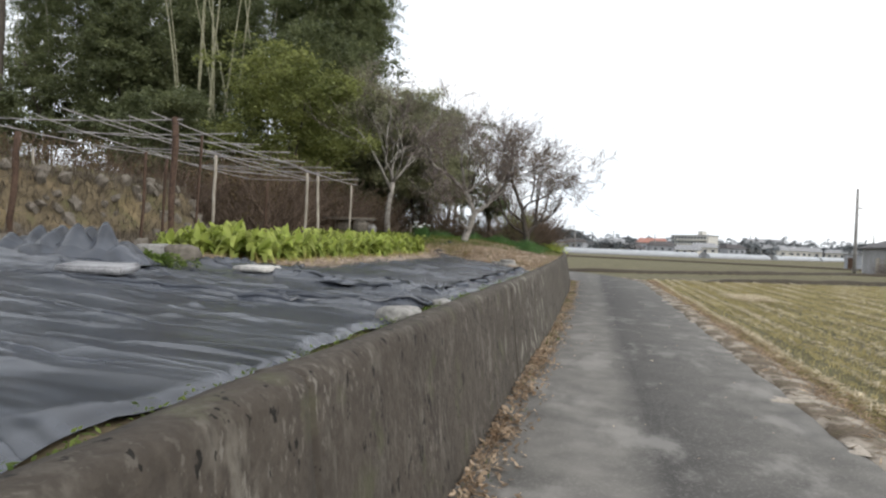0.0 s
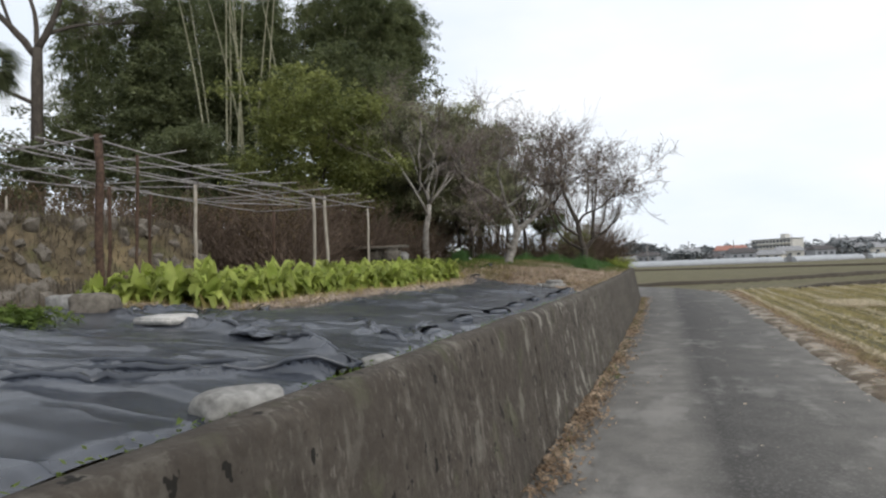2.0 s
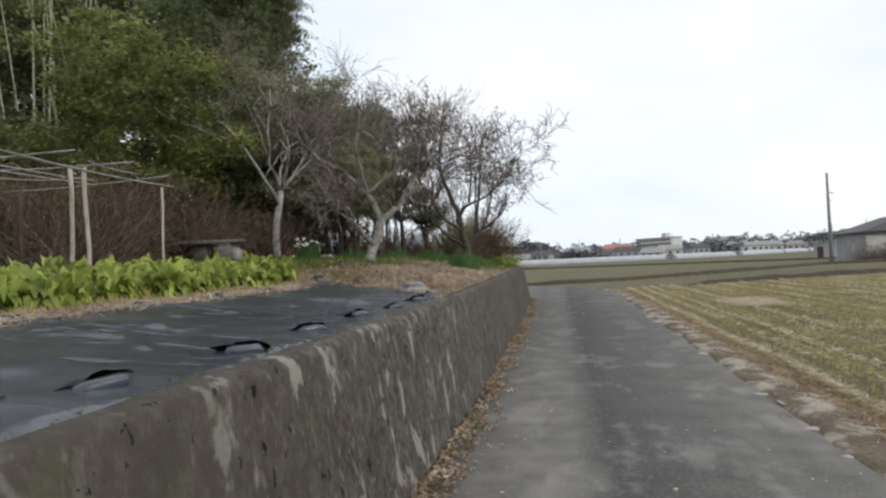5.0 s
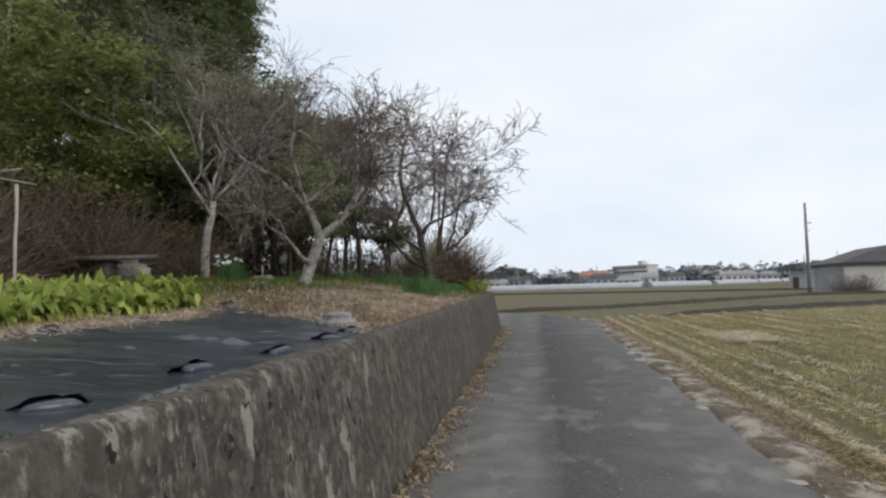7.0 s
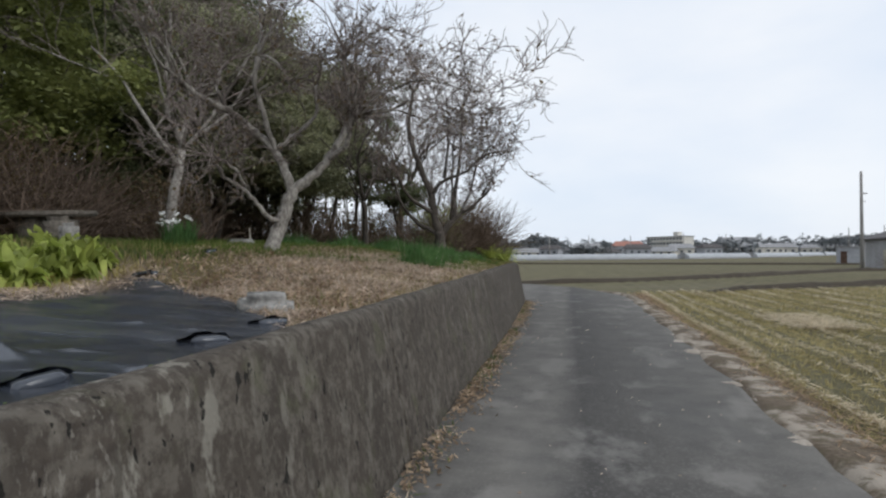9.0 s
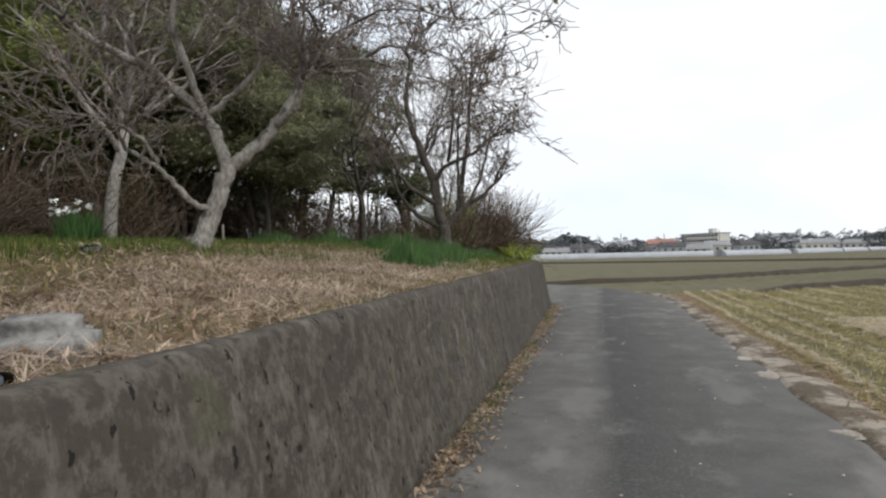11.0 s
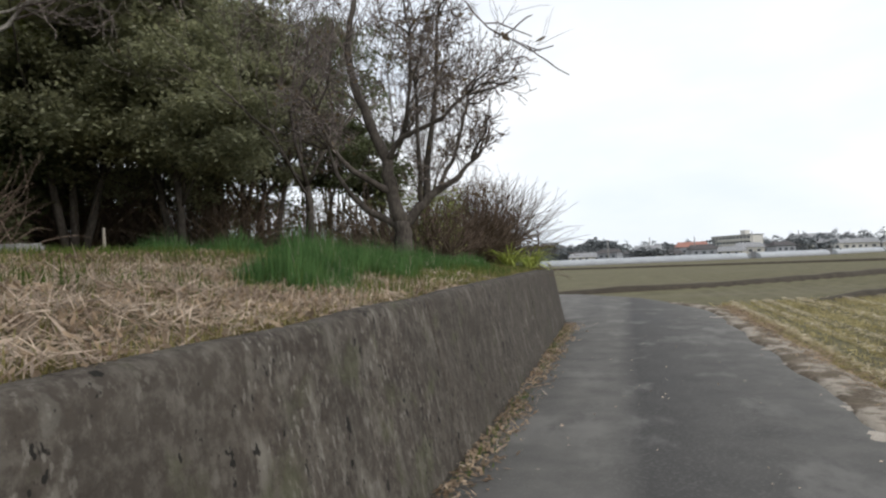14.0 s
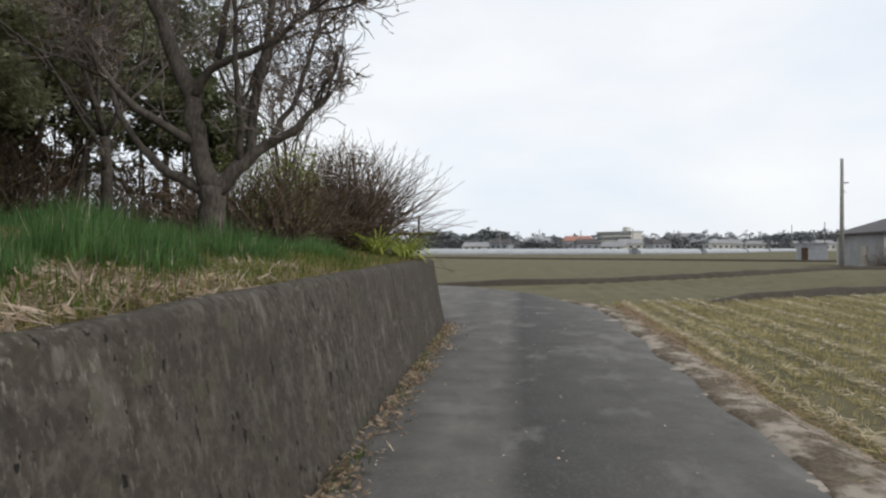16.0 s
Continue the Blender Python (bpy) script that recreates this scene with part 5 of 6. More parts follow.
for k in range(12):
    x, y = rng.normal(-17.2, 1.6), rng.normal(30.4, 0.8)
    spots.append((bare[k % 2], k < 2, x, y))
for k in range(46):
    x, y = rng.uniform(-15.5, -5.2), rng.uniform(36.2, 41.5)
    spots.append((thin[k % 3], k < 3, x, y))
for src, first, x, y in spots:
    m = pose(x, y, float(terrace_z(x, y)) - 0.1, rng.normal(0, 3), rng.normal(0, 3), rng.uniform(-60, 60))
    if first:
        src.matrix_basis = m
    else:
        copy_thing(src, m)


# brush: dead vines under the grove, and the twiggy bush at the wall's end
def brush(x, y, size, seed, label, count, mat="brush", leaf=None, name="dead_brush"):
    rng = np.random.default_rng(seed)
    ob = thing(name, x, y, float(terrace_z(x, y)) - 0.05, 0, label, "bush")
    w = Wood()
    for k in range(count):
        p = np.array([rng.uniform(-0.5, 0.5) * size[0], rng.uniform(-0.5, 0.5) * size[1], 0.0])
        d = np.array([p[0] / size[0], p[1] / size[1], 1.0]) + rng.normal(0, 0.32, 3)
        d[2] = abs(d[2])
        pts, _ = stroll(rng, p, d, size[2] * rng.uniform(0.6, 1.25), 5, 0.25, -0.03)
        w.add(pts, np.linspace(0.012, 0.004, 6), 3)
    w.make("tangle", mat, ob)
    if leaf:
        c = np.stack([rng.uniform(-0.5, 0.5, leaf[1]) * size[0], rng.uniform(-0.5, 0.5, leaf[1]) * size[1], rng.uniform(0.15, 1, leaf[1]) * size[2]], 1)
        quads_object("leaves", leaves(rng, c, (0.15, 0.15, 0.15), 12, leaf[2], leaf[2] * 0.45), leaf[0], ob)
    return ob


for k, (x, y, s, n) in enumerate(((-10.0, 21.3, (3.0, 1.6, 2.0), 900), (-12.6, 20.6, (3.0, 2.0, 2.2), 900), (-10.6, 23.4, (3.4, 2.0, 2.3), 900), (-8.8, 28.0, (2.6, 2.0, 1.5), 600), (-12.5, 28.5, (4.0, 2.0, 1.8), 700), (-15.8, 21.0, (3.5, 2.5, 2.4), 800), (-9.4, 25.0, (2.6, 1.6, 2.0), 700), (-19.5, 20.0, (5.0, 2.5, 2.0), 900), (-8.6, 34.2, (3.4, 2.0, 1.7), 600), (-6.4, 36.2, (2.6, 1.6, 1.3), 450), (-11.2, 33.4, (3.4, 2.0, 2.2), 700))):
    brush(x, y, s, 130 + k, "tangle of dead reddish-brown vines under the grove", n, leaf=("leaf_brown", 220, 0.1))
brush(-2.75, 37.4, (1.2, 1.5, 2.0), 140, "dense twiggy brown bush at the wall's end", 1200, leaf=("leaf_brown", 520, 0.06), name="twiggy_bush")
brush(-3.4, 35.2, (1.6, 1.6, 1.6), 141, "low twiggy bush with withered olive leaves", 500, leaf=("leaf_olive", 260, 0.08), name="twiggy_bush")
brush(-5.0, 38.8, (3.0, 1.5, 1.2), 142, "low scrub at the edge of the terrace", 500, leaf=("leaf_dark", 200, 0.08), name="twiggy_bush")


# ---- grasses and litter ----
def scatter(rng, n, x0, x1, y0, y1):
    return rng.uniform(x0, x1, n), rng.uniform(y0, y1, n)


rng = np.random.default_rng(23)


def stuff(name, quads, mat, label, category):
    return tagged(quads_object(name, quads, mat), label, category, kind="stuff")


# straw on the slope
xs, ys = scatter(rng, 80000, -5.0, -0.9, 19.3, 31)
keep = (ys > np.interp(xs, [-4.6, -3.5, -2.4, -1.2], [21.9, 21.3, 20.6, 19.3])) & (rng.random(len(xs)) < np.interp(ys, [19, 22, 26.5, 30], [0.7, 1, 0.7, 0.08])) & (rng.random(len(xs)) < np.interp(xs, [-5, -3.6, -2.7, -0.9], [0.0, 0.04, 0.85, 1])) & (xs < top_x(ys) - 0.12) & (rng.random(len(xs)) < np.clip(0.62 + 0.6 * ripple(xs, ys, 46, 1.6), 0.12, 1))
xs, ys = xs[keep], ys[keep]
stuff("straw_litter", lying(rng, xs, ys, terrace_z(xs, ys) + rng.uniform(0, 0.05, len(xs)) + 0.05 * np.clip(ripple(xs, ys, 45, 4.0), 0, 1), 0.2, 0.011, 0.45), "straw", "dry straw and cut stalks strewn over the slope", "straw")
xs, ys = scatter(rng, 10000, -4.5, -0.9, 20, 29)
keep = (ys > np.interp(xs, [-4.6, -3.5, -2.4, -1.2], [21.9, 21.3, 20.6, 19.3])) & (xs < top_x(ys) - 0.12)
xs, ys = xs[keep], ys[keep]
stuff("leaf_litter", lying(rng, xs, ys, terrace_z(xs, ys) + rng.uniform(0.01, 0.07, len(xs)), 0.085, 0.028, 0.6), "litter", "dead brown leaves on the slope", "leaves")

# short grass of the terrace
xs, ys = scatter(rng, 90000, -9, -0.85, 19, 39)
keep = (ys > np.interp(xs, [-4.6, -3.5, -2.4, -1.2], [22.0, 21.5, 20.8, 19.4])) & (xs < top_x(ys) - 0.16) & (rng.random(len(xs)) < np.where((ys < 27) & (xs > -3.2), 0.28, 0.85))
xs, ys = xs[keep], ys[keep]
stuff("short_grass", blades(rng, xs, ys, terrace_z(xs, ys) - 0.01, 0.11, 0.012, 0.6), "drygrass", "short yellow-green winter grass on the terrace", "grass")
xs, ys = scatter(rng, 62000, -8, -1.0, 20, 36)
keep = (rng.random(len(xs)) < 0.5 + 0.5 * ripple(xs, ys, 40, 1.3)) & (ys > np.interp(xs, [-4.2, -3.2, -1.0], [22.4, 23.6, 27.2])) & (xs < top_x(ys) - 0.18)
xs, ys = xs[keep], ys[keep]
stuff("green_grass", blades(rng, xs, ys, terrace_z(xs, ys) - 0.01, 0.16, 0.012, 0.5), "weed", "patches of fresh green grass on the terrace", "grass")


def tall_grass(x, y, rx, ry, n, height, label):
    z0 = float(terrace_z(x, y))
    ob = thing("grass_clump", x, y, z0, 0, label, "grass", "tall green grass clumps")
    for name, m, hh, wd, lean, mat in (("tuft", int(n * 2.6), 1.15, 0.009, 0.42, "grass"), ("undergrowth", n, 0.8, 0.009, 0.7, "weed"), ("dead_grass", n // 10, 1.2, 0.008, 0.7, "straw")):
        a, r = rng.uniform(0, 6.28, m), np.sqrt(rng.uniform(0, 1.15, m))
        r = r * (0.85 + 0.2 * np.sin(3 * a + x * 5) + 0.12 * np.sin(7 * a + y))
        px, py = x + np.cos(a) * r * rx, y + np.sin(a) * r * ry
        tall = height * 0.88 * hh * rng.uniform(0.35, 1.3, m) * (1.12 - 0.6 * r) * (1 + 0.4 * ripple(px, py, 44, 5.0))
        quads_object(name, blades(rng, px - x, py - y, terrace_z(px, py) - z0 - 0.02, tall, wd, lean), mat, ob)["kind"] = "stuff"


tall_grass(-2.0, 27.3, 0.5, 0.85, 2400, 0.36, "dense clump of tall dark green grass")
tall_grass(-2.15, 29.2, 0.55, 0.85, 2600, 0.38, "dense clump of tall dark green grass")
tall_grass(-2.5, 31.2, 0.75, 1.0, 2800, 0.36, "broad stand of tall dark green grass round a tree")
tall_grass(-3.5, 30.6, 0.8, 0.8, 2200, 0.34, "dense clump of tall dark green grass")
tall_grass(-2.3, 33.4, 0.7, 1.2, 3000, 0.3, "dense clump of tall dark green grass")
tall_grass(-4.5, 29.9, 0.6, 0.6, 1600, 0.3, "small clump of tall dark green grass")
tall_grass(-5.9, 30.4, 0.8, 0.6, 1800, 0.32, "small clump of tall dark green grass")

# weeds along the wall's top, and at its foot
ys = rng.uniform(2, 20, 5000)
keep = rng.random(5000) < np.clip(0.4 + 0.7 * ripple(ys, ys * 0, 41, 2.5), 0.02, 1)
ys = ys[keep]
xs = top_x(ys) - 0.2 - np.abs(rng.normal(0, 0.06, len(ys)))
stuff("wall_top_weeds", leaves(rng, np.stack([xs, ys, terrace_z(xs, ys) + 0.06], 1), (0.03, 0.03, 0.02), 2, 0.03, 0.013, 0.0), "weed", "small green weeds between film and wall", "weeds")
ys = rng.uniform(19, 38.5, 5000)
xs = top_x(ys) - 0.14 - np.abs(rng.normal(0, 0.1, len(ys)))
stuff("wall_top_grass", blades(rng, xs, ys, terrace_z(xs, ys), 0.08, 0.01, 0.8), "drygrass", "dry grass hanging over the wall's top edge", "grass")

ys = rng.uniform(2, 39, 19000)
dens = np.clip(0.55 + 0.5 * ripple(ys, ys * 0, 42, 3.0), 0.05, 1) * np.interp(ys, [2, 16, 20, 39], [1, 0.9, 0.55, 0.5])
keep = rng.random(len(ys)) < dens
ys = ys[keep]
xs = foot_x(ys) + 0.02 + np.abs(rng.normal(0, 0.15, len(ys)))
stuff("foot_litter", lying(rng, xs, ys, 0.02 + rng.uniform(0, 0.05, len(ys)) * np.exp(-(xs - foot_x(ys)) * 4), 0.07, 0.03, 0.4), "litter", "dead leaves drifted along the foot of the wall", "leaves")
ys = rng.uniform(8, 39, 6000)
keep = rng.random(len(ys)) < np.clip(0.35 + 0.7 * ripple(ys, ys * 0, 43, 2.2), 0.02, 1) * np.interp(ys, [8, 15, 20, 39], [0.05, 0.2, 0.6, 1])
ys = ys[keep]
xs = foot_x(ys) + 0.04 + np.abs(rng.normal(0, 0.1, len(ys)))
stuff("foot_weeds", blades(rng, xs, ys, np.full(len(ys), 0.0), 0.09, 0.012, 0.8), "weed", "low weeds along the foot of the wall", "weeds")
xs = foot_x(ys) + 0.04 + np.abs(rng.normal(0, 0.14, len(ys)))
xs, ys = xs[::2], ys[::2]
stuff("foot_straw", lying(rng, xs, ys, rng.uniform(0.01, 0.05, len(ys)), 0.12, 0.012, 0.3), "straw", "dry straw along the foot of the wall", "straw")

# specks of straw, leaf and grit on the asphalt
xs, ys = scatter(rng, 230, -0.3, 2.9, 6, 42)
stuff("road_specks", lying(rng, xs, ys, np.full(230, 0.021), 0.035, 0.02, 0.05), "straw", "pale specks of straw and leaf on the asphalt", "litter")

# ---- right of the lane ----
# earth verge
ys = np.arange(-8, 46, 0.12)
v, nv = [], 12
for y in ys:
    for c in range(nv):
        s = c / (nv - 1)
        x = 2.72 + 0.05 * math.sin(y * 1.9) + s * 0.85 + 0.012 * max(0, y - 12) - (max(0, y - 42) ** 1.5) * 0.14
        v.append((x, y, 0.012 + 0.05 * math.sin(s * math.pi) * (0.5 + 0.5 * float(ripple(np.array(x), np.array(y), 50, 3.0))) - 0.11 * s * s * s - 0.05 * (c == 0)))
f = [(r * nv + c, r * nv + c + 1, (r + 1) * nv + c + 1, (r + 1) * nv + c) for r in range(len(ys) - 1) for c in range(nv - 1)]
tagged(mesh_object("pavement_verge", v, f, "verge", smooth=True), "dark earth verge with washed sand beside the lane", "verge", kind="structure")
# washed sand along the lane's edge
for k in range(34):
    y = 10 + k * 0.92 + rng.normal(0, 0.3)
    n = 44
    ln, wd = rng.uniform(0.12, 0.5), rng.uniform(0.1, 0.42)
    cx = 2.94 + 0.012 * max(0, y - 12) + rng.normal(0, 0.08)
    ring = []
    for q in range(n):
        a = 6.2832 * q / n
        r = 0.75 + 0.22 * math.sin(2 * a + k) + 0.16 * math.sin(5 * a + 2 * k) + 0.1 * math.sin(11 * a + k) + rng.uniform(-0.12, 0.12)
        ring.append((cx + math.cos(a) * wd * r - 0.12 * math.sin(a) * ln * r, y + math.sin(a) * ln * r * 0.8))
    vs = [(cx, y, 0.016)] + [(cx + (a - cx) * 0.55, y + (b - y) * 0.55, 0.013) for a, b in ring] + [(a, b, 0.004) for a, b in ring]
    fs = [(0, 1 + i, 1 + (i + 1) % n) for i in range(n)] + [(1 + i, 1 + n + i, 1 + n + (i + 1) % n, 1 + (i + 1) % n) for i in range(n)]
    tagged(mesh_object("sand_patch", vs, fs, "sand", smooth=True), "pale washed sand on the lane's ragged edge", "sand", "sand patches along the lane")
ys = rng.uniform(2, 44, 26000)
xs = 3.32 + 0.012 * np.maximum(0, ys - 12) + rng.normal(0, 0.17, len(ys))
keep = rng.random(len(ys)) < np.clip(0.5 + 0.5 * ripple(xs, ys, 51, 1.5), 0.05, 1)
stuff("verge_straw", lying(rng, xs[keep], ys[keep], rng.uniform(-0.02, 0.05, keep.sum()), 0.12, 0.012, 0.3), "litter", "dead weeds and leaves on the verge", "straw")

# rice stubble in rows along the lane
cx, cy = [], []
for k, x in enumerate(np.arange(3.6, 24, 0.3)):
    step = (0.14 if x < 10 else 0.22) * (2.2 if k % 3 == 2 else 1)
    yy = np.arange(2 if x < 8 else 6, 46 + (x - 4) * 0.42, step)
    cx.append(np.full(len(yy), x - 0.15) + rng.normal(0, 0.02, len(yy)) + 0.012 * np.maximum(0, yy - 12))
    cy.append(yy + rng.normal(0, 0.03, len(yy)))
cx, cy = np.concatenate(cx), np.concatenate(cy)
per = 8
xs, ys = np.repeat(cx, per) + rng.normal(0, 0.03, len(cx) * per), np.repeat(cy, per) + rng.normal(0, 0.035, len(cx) * per)
stuff("rice_stubble", blades(rng, xs, ys, np.full(len(xs), FIELD_Z - 0.02), 0.125, 0.016, 0.5), "stubble", "cut rice stubble standing in rows in the paddy", "stubble")
xs, ys = scatter(rng, 220000, 3.4, 24, 3, 56)
run = xs - 0.012 * np.maximum(0, ys - 12) - 3.6 + 0.05 * np.sin(ys * 0.8)
lines = np.exp(-((run - 0.9 * np.round(run / 0.9)) / 0.16) ** 2) * (0.6 + 0.4 * np.sin(np.round(run / 0.9) * 2.4) ** 2) * np.clip(0.75 + 0.5 * ripple(xs * 3, ys * 0.5, 53, 1.0), 0.1, 1)
lines = np.maximum(lines, np.exp(-(run / 0.17) ** 2))
keep = (rng.random(len(xs)) < lines * np.where(run < 0.4, 1.0, 0.55) + 0.12) & (ys < 46 + (xs - 4) * 0.42)
stuff("straw_rows", lying(rng, xs[keep], ys[keep], rng.uniform(FIELD_Z, FIELD_Z + 0.06, keep.sum()), 0.22, 0.02, 0.2), "stubble", "bright straw left in long rows on the paddy", "straw")
n = 90000
ys = rng.uniform(3, 52, n)
row = np.floor(rng.uniform(0, 1, n) ** 1.3 * 26)
xs = 3.72 + row * 0.62 + 0.09 * np.sin(row * 2.7) + rng.normal(0, 0.055, n) + 0.012 * np.maximum(0, ys - 12) + 0.04 * np.sin(ys * 0.7 + row)
keep = (rng.random(n) < np.clip(0.55 + 0.7 * ripple(ys, row * 9, 54, 0.6), 0.08, 1) * np.where(row < 1, 1.0, 0.45 + 0.4 * np.sin(row * 3.3))) & (ys < 46 + (xs - 4) * 0.42)
stuff("pale_straw_rows", lying(rng, xs[keep], ys[keep], FIELD_Z + rng.uniform(0.03, 0.11, keep.sum()), 0.2, 0.02, 0.25), "straw_pale", "pale straw raked into long lines on the paddy", "straw")
xs, ys = rng.normal(6.65, 0.35, 4500), rng.uniform(31.2, 34.6, 4500)
stuff("straw_heap", lying(rng, xs, ys, FIELD_Z + rng.uniform(0.03, 0.12, 4500), 0.26, 0.02, 0.25), "straw_pale", "flat patch of pale straw on the paddy", "straw")
xs, ys = scatter(rng, 3500, 3.7, 20, 3, 50)
keep = rng.random(len(xs)) < np.clip(ripple(xs, ys, 52, 0.9), 0, 1)
stuff("paddy_weeds", blades(rng, xs[keep], ys[keep], np.full(keep.sum(), FIELD_Z - 0.02), 0.07, 0.012, 0.7), "weed", "green weeds sprouting between the stubble", "weeds")


# levees across the paddies
def levee(points, width, height, label, seed):
    pts = np.array(points, float)
    t = np.linspace(0, len(pts) - 1, 90)
    p = np.stack([np.interp(t, range(len(pts)), pts[:, i]) for i in (0, 1)], 1)
    d = np.gradient(p, axis=0)
    d /= np.linalg.norm(d, axis=1)[:, None]
    s = np.stack([d[:, 1], -d[:, 0]], 1)
    prof = ((-0.5, -0.15), (-0.42, 0.05), (-0.25, 0.85), (0.0, 1.0), (0.25, 0.85), (0.5, -0.15))
    v = []
    for i in range(90):
        for a, b in prof:
            w = float(ripple(np.array(i * 0.3), np.array(a * 3), seed, 2))
            q = p[i] + s[i] * (a * width + 0.06 * w)
            v.append((q[0], q[1], FIELD_Z - 0.04 + max(b, -0.15) * height * (1 + 0.25 * w) * min(1, 0.1 + i / 12, 0.1 + (89 - i) / 6)))
    n = len(prof)
    f = [(r * n + c, (r + 1) * n + c, (r + 1) * n + c + 1, r * n + c + 1) for r in range(89) for c in range(n - 1)]
    tagged(mesh_object("trim_levee", v, f, "wet_shaded_earth", smooth=True), label, "levee", kind="structure")


levee([(-6, 52.5), (4, 58), (13.6, 67), (27, 82), (38, 84), (70, 80)], 0.9, 0.3, "dark earth levee between the paddies", 60)
levee([(6.2, 45.9), (10.7, 49.6), (16.5, 53.6), (24.4, 58.6), (40, 66), (70, 82)], 0.8, 0.28, "dark earth levee along the stubble field", 61)
levee([(-40, 150), (30, 118), (60, 105), (110, 100)], 1.0, 0.3, "far earth levee between the paddies", 62)


# ---- things on the terrace ----
def narcissus(x, y, seed):
    rng = np.random.default_rng(seed)
    ob = thing("narcissus_clump", x, y, float(terrace_z(x, y)), 0, "clump of white narcissus in flower with green leaves", "flowers")
    a, r = rng.uniform(0, 6.28, 500), np.sqrt(rng.uniform(0, 1, 500)) * 0.22
    quads_object("leaves", blades(rng, r * np.cos(a), r * np.sin(a), np.zeros(500), 0.42, 0.02, 0.45), "grass", ob)
    for k in range(9):
        b, rr = rng.uniform(0, 6.28), rng.uniform(0.05, 0.33)
        c = np.array([rr * math.cos(b), rr * math.sin(b), rng.uniform(0.4, 0.58)])
        w = Wood()
        w.add([(c[0] * 0.4, c[1] * 0.4, 0), c * np.array([0.8, 0.8, 0.6]), c], [0.005, 0.005, 0.004], 4)
        stem = w.make("stalk", "grass", ob)
        q = leaves(rng, [c], (0.03, 0.03, 0.02), 16, 0.05, 0.035, 0.0, 1.0)
        quads_object("bloom", q, "white", stem)["kind"] = "stuff"


narcissus(-5.15, 24.1, 150)
slab("stone_slab", -5.5, 29.0, (0.85, 0.45, 0.09), 8, "stone_pale", "long pale flat stone slab lying in the grass", "slab", -0.02, 1)
slab("wooden_crate", -6.3, 28.1, (0.5, 0.35, 0.15), 5, "stone_grey", "low grey box standing in the grass", "box", 0, 0)
slab("standing_stone", -10.9, 37.0, (0.4, 0.25, 0.95), 15, "wall_cream", "pale standing stone leaning among the trunks", "stone", 0.0, 8)
slab("concrete_block", -7.2, 24.0, (0.5, 0.3, 0.45), 10, "rock", "weathered grey concrete block under the trees", "block", 0, 2)
slab("concrete_block", -7.9, 24.2, (0.6, 0.3, 0.48), -5, "rock", "weathered grey concrete block under the trees", "block", 0, 2)
slab("cover_slab", -7.7, 24.15, (1.7, 0.5, 0.1), 3, "rock", "flat dark slab laid over two concrete blocks", "slab", 0.44, 1)
slab("field_stone", -6.7, 23.6, (0.25, 0.22, 0.35), 40, "stone_grey", "upright grey field stone under the trees", "stone", 0, 2)
for x, y, h in ((-11.6, 15.4, 0.55), (-7.4, 30.6, 0.5), (-4.7, 39.0, 0.8)):
    ob = thing("stake", x, y, float(terrace_z(x, y)) - 0.05, 0, "short pale wooden stake stuck in the ground", "stake", "garden stakes")
    v, f = tube([(0, 0, 0), (0.01, 0, h * 0.5), (0.0, 0.01, h)], [0.025, 0.025, 0.02], 6)
    mesh_object("shaft", v, f, "wood_pale", ob)


def strap_plant(x, y, seed):
    rng = np.random.default_rng(seed)
    ob = thing("strap_leaf_plant", x, y, float(terrace_z(x, y)), 0, "yellow-green strap-leaved plant at the wall's end", "plant", "strap-leaved plants at the wall's end")
    q = []
    for k in range(110):
        a, ln, up = rng.uniform(0, 6.28), rng.uniform(0.4, 0.95), rng.uniform(0.8, 1.6)
        d, s = np.array([math.cos(a), math.sin(a), 0]), np.array([-math.sin(a), math.cos(a), 0]) * 0.016
        p = [d * ln * t + np.array([0, 0, ln * (up * t - 0.9 * t * t)]) for t in (0.02, 0.33, 0.66, 1.0)]
        q += [[p[0] - s, p[0] + s, p[1] + s, p[1] - s], [p[1] - s, p[1] + s, p[2] + s * 0.8, p[2] - s * 0.8], [p[2] - s * 0.8, p[2] + s * 0.8, p[3] + s * 0.1, p[3] - s * 0.1]]
    quads_object("leaves", np.array(q), "mustard", ob)


strap_plant(-1.4, 37.2, 160)
strap_plant(-1.55, 38.0, 161)
strap_plant(-1.75, 36.4, 162)

# frame of weathered poles past the wall's end
arbour = thing("pole_rack", -2.0, 40.2, 0.3, 0, "small rack of grey poles past the wall's end", "rack")
for name, a, b in (("post", (0.4, 0, -0.4), (0.42, 0, 2.2)), ("post", (-0.8, 0.3, -0.4), (-0.8, 0.3, 1.9)), ("rail", (-1.0, 0.3, 1.7), (0.9, -0.1, 1.75))):
    v, f = tube([a, [(p + q) / 2 for p, q in zip(a, b)], b], [0.03] * 3, 6)
    mesh_object(name, v, f, "post", arbour)

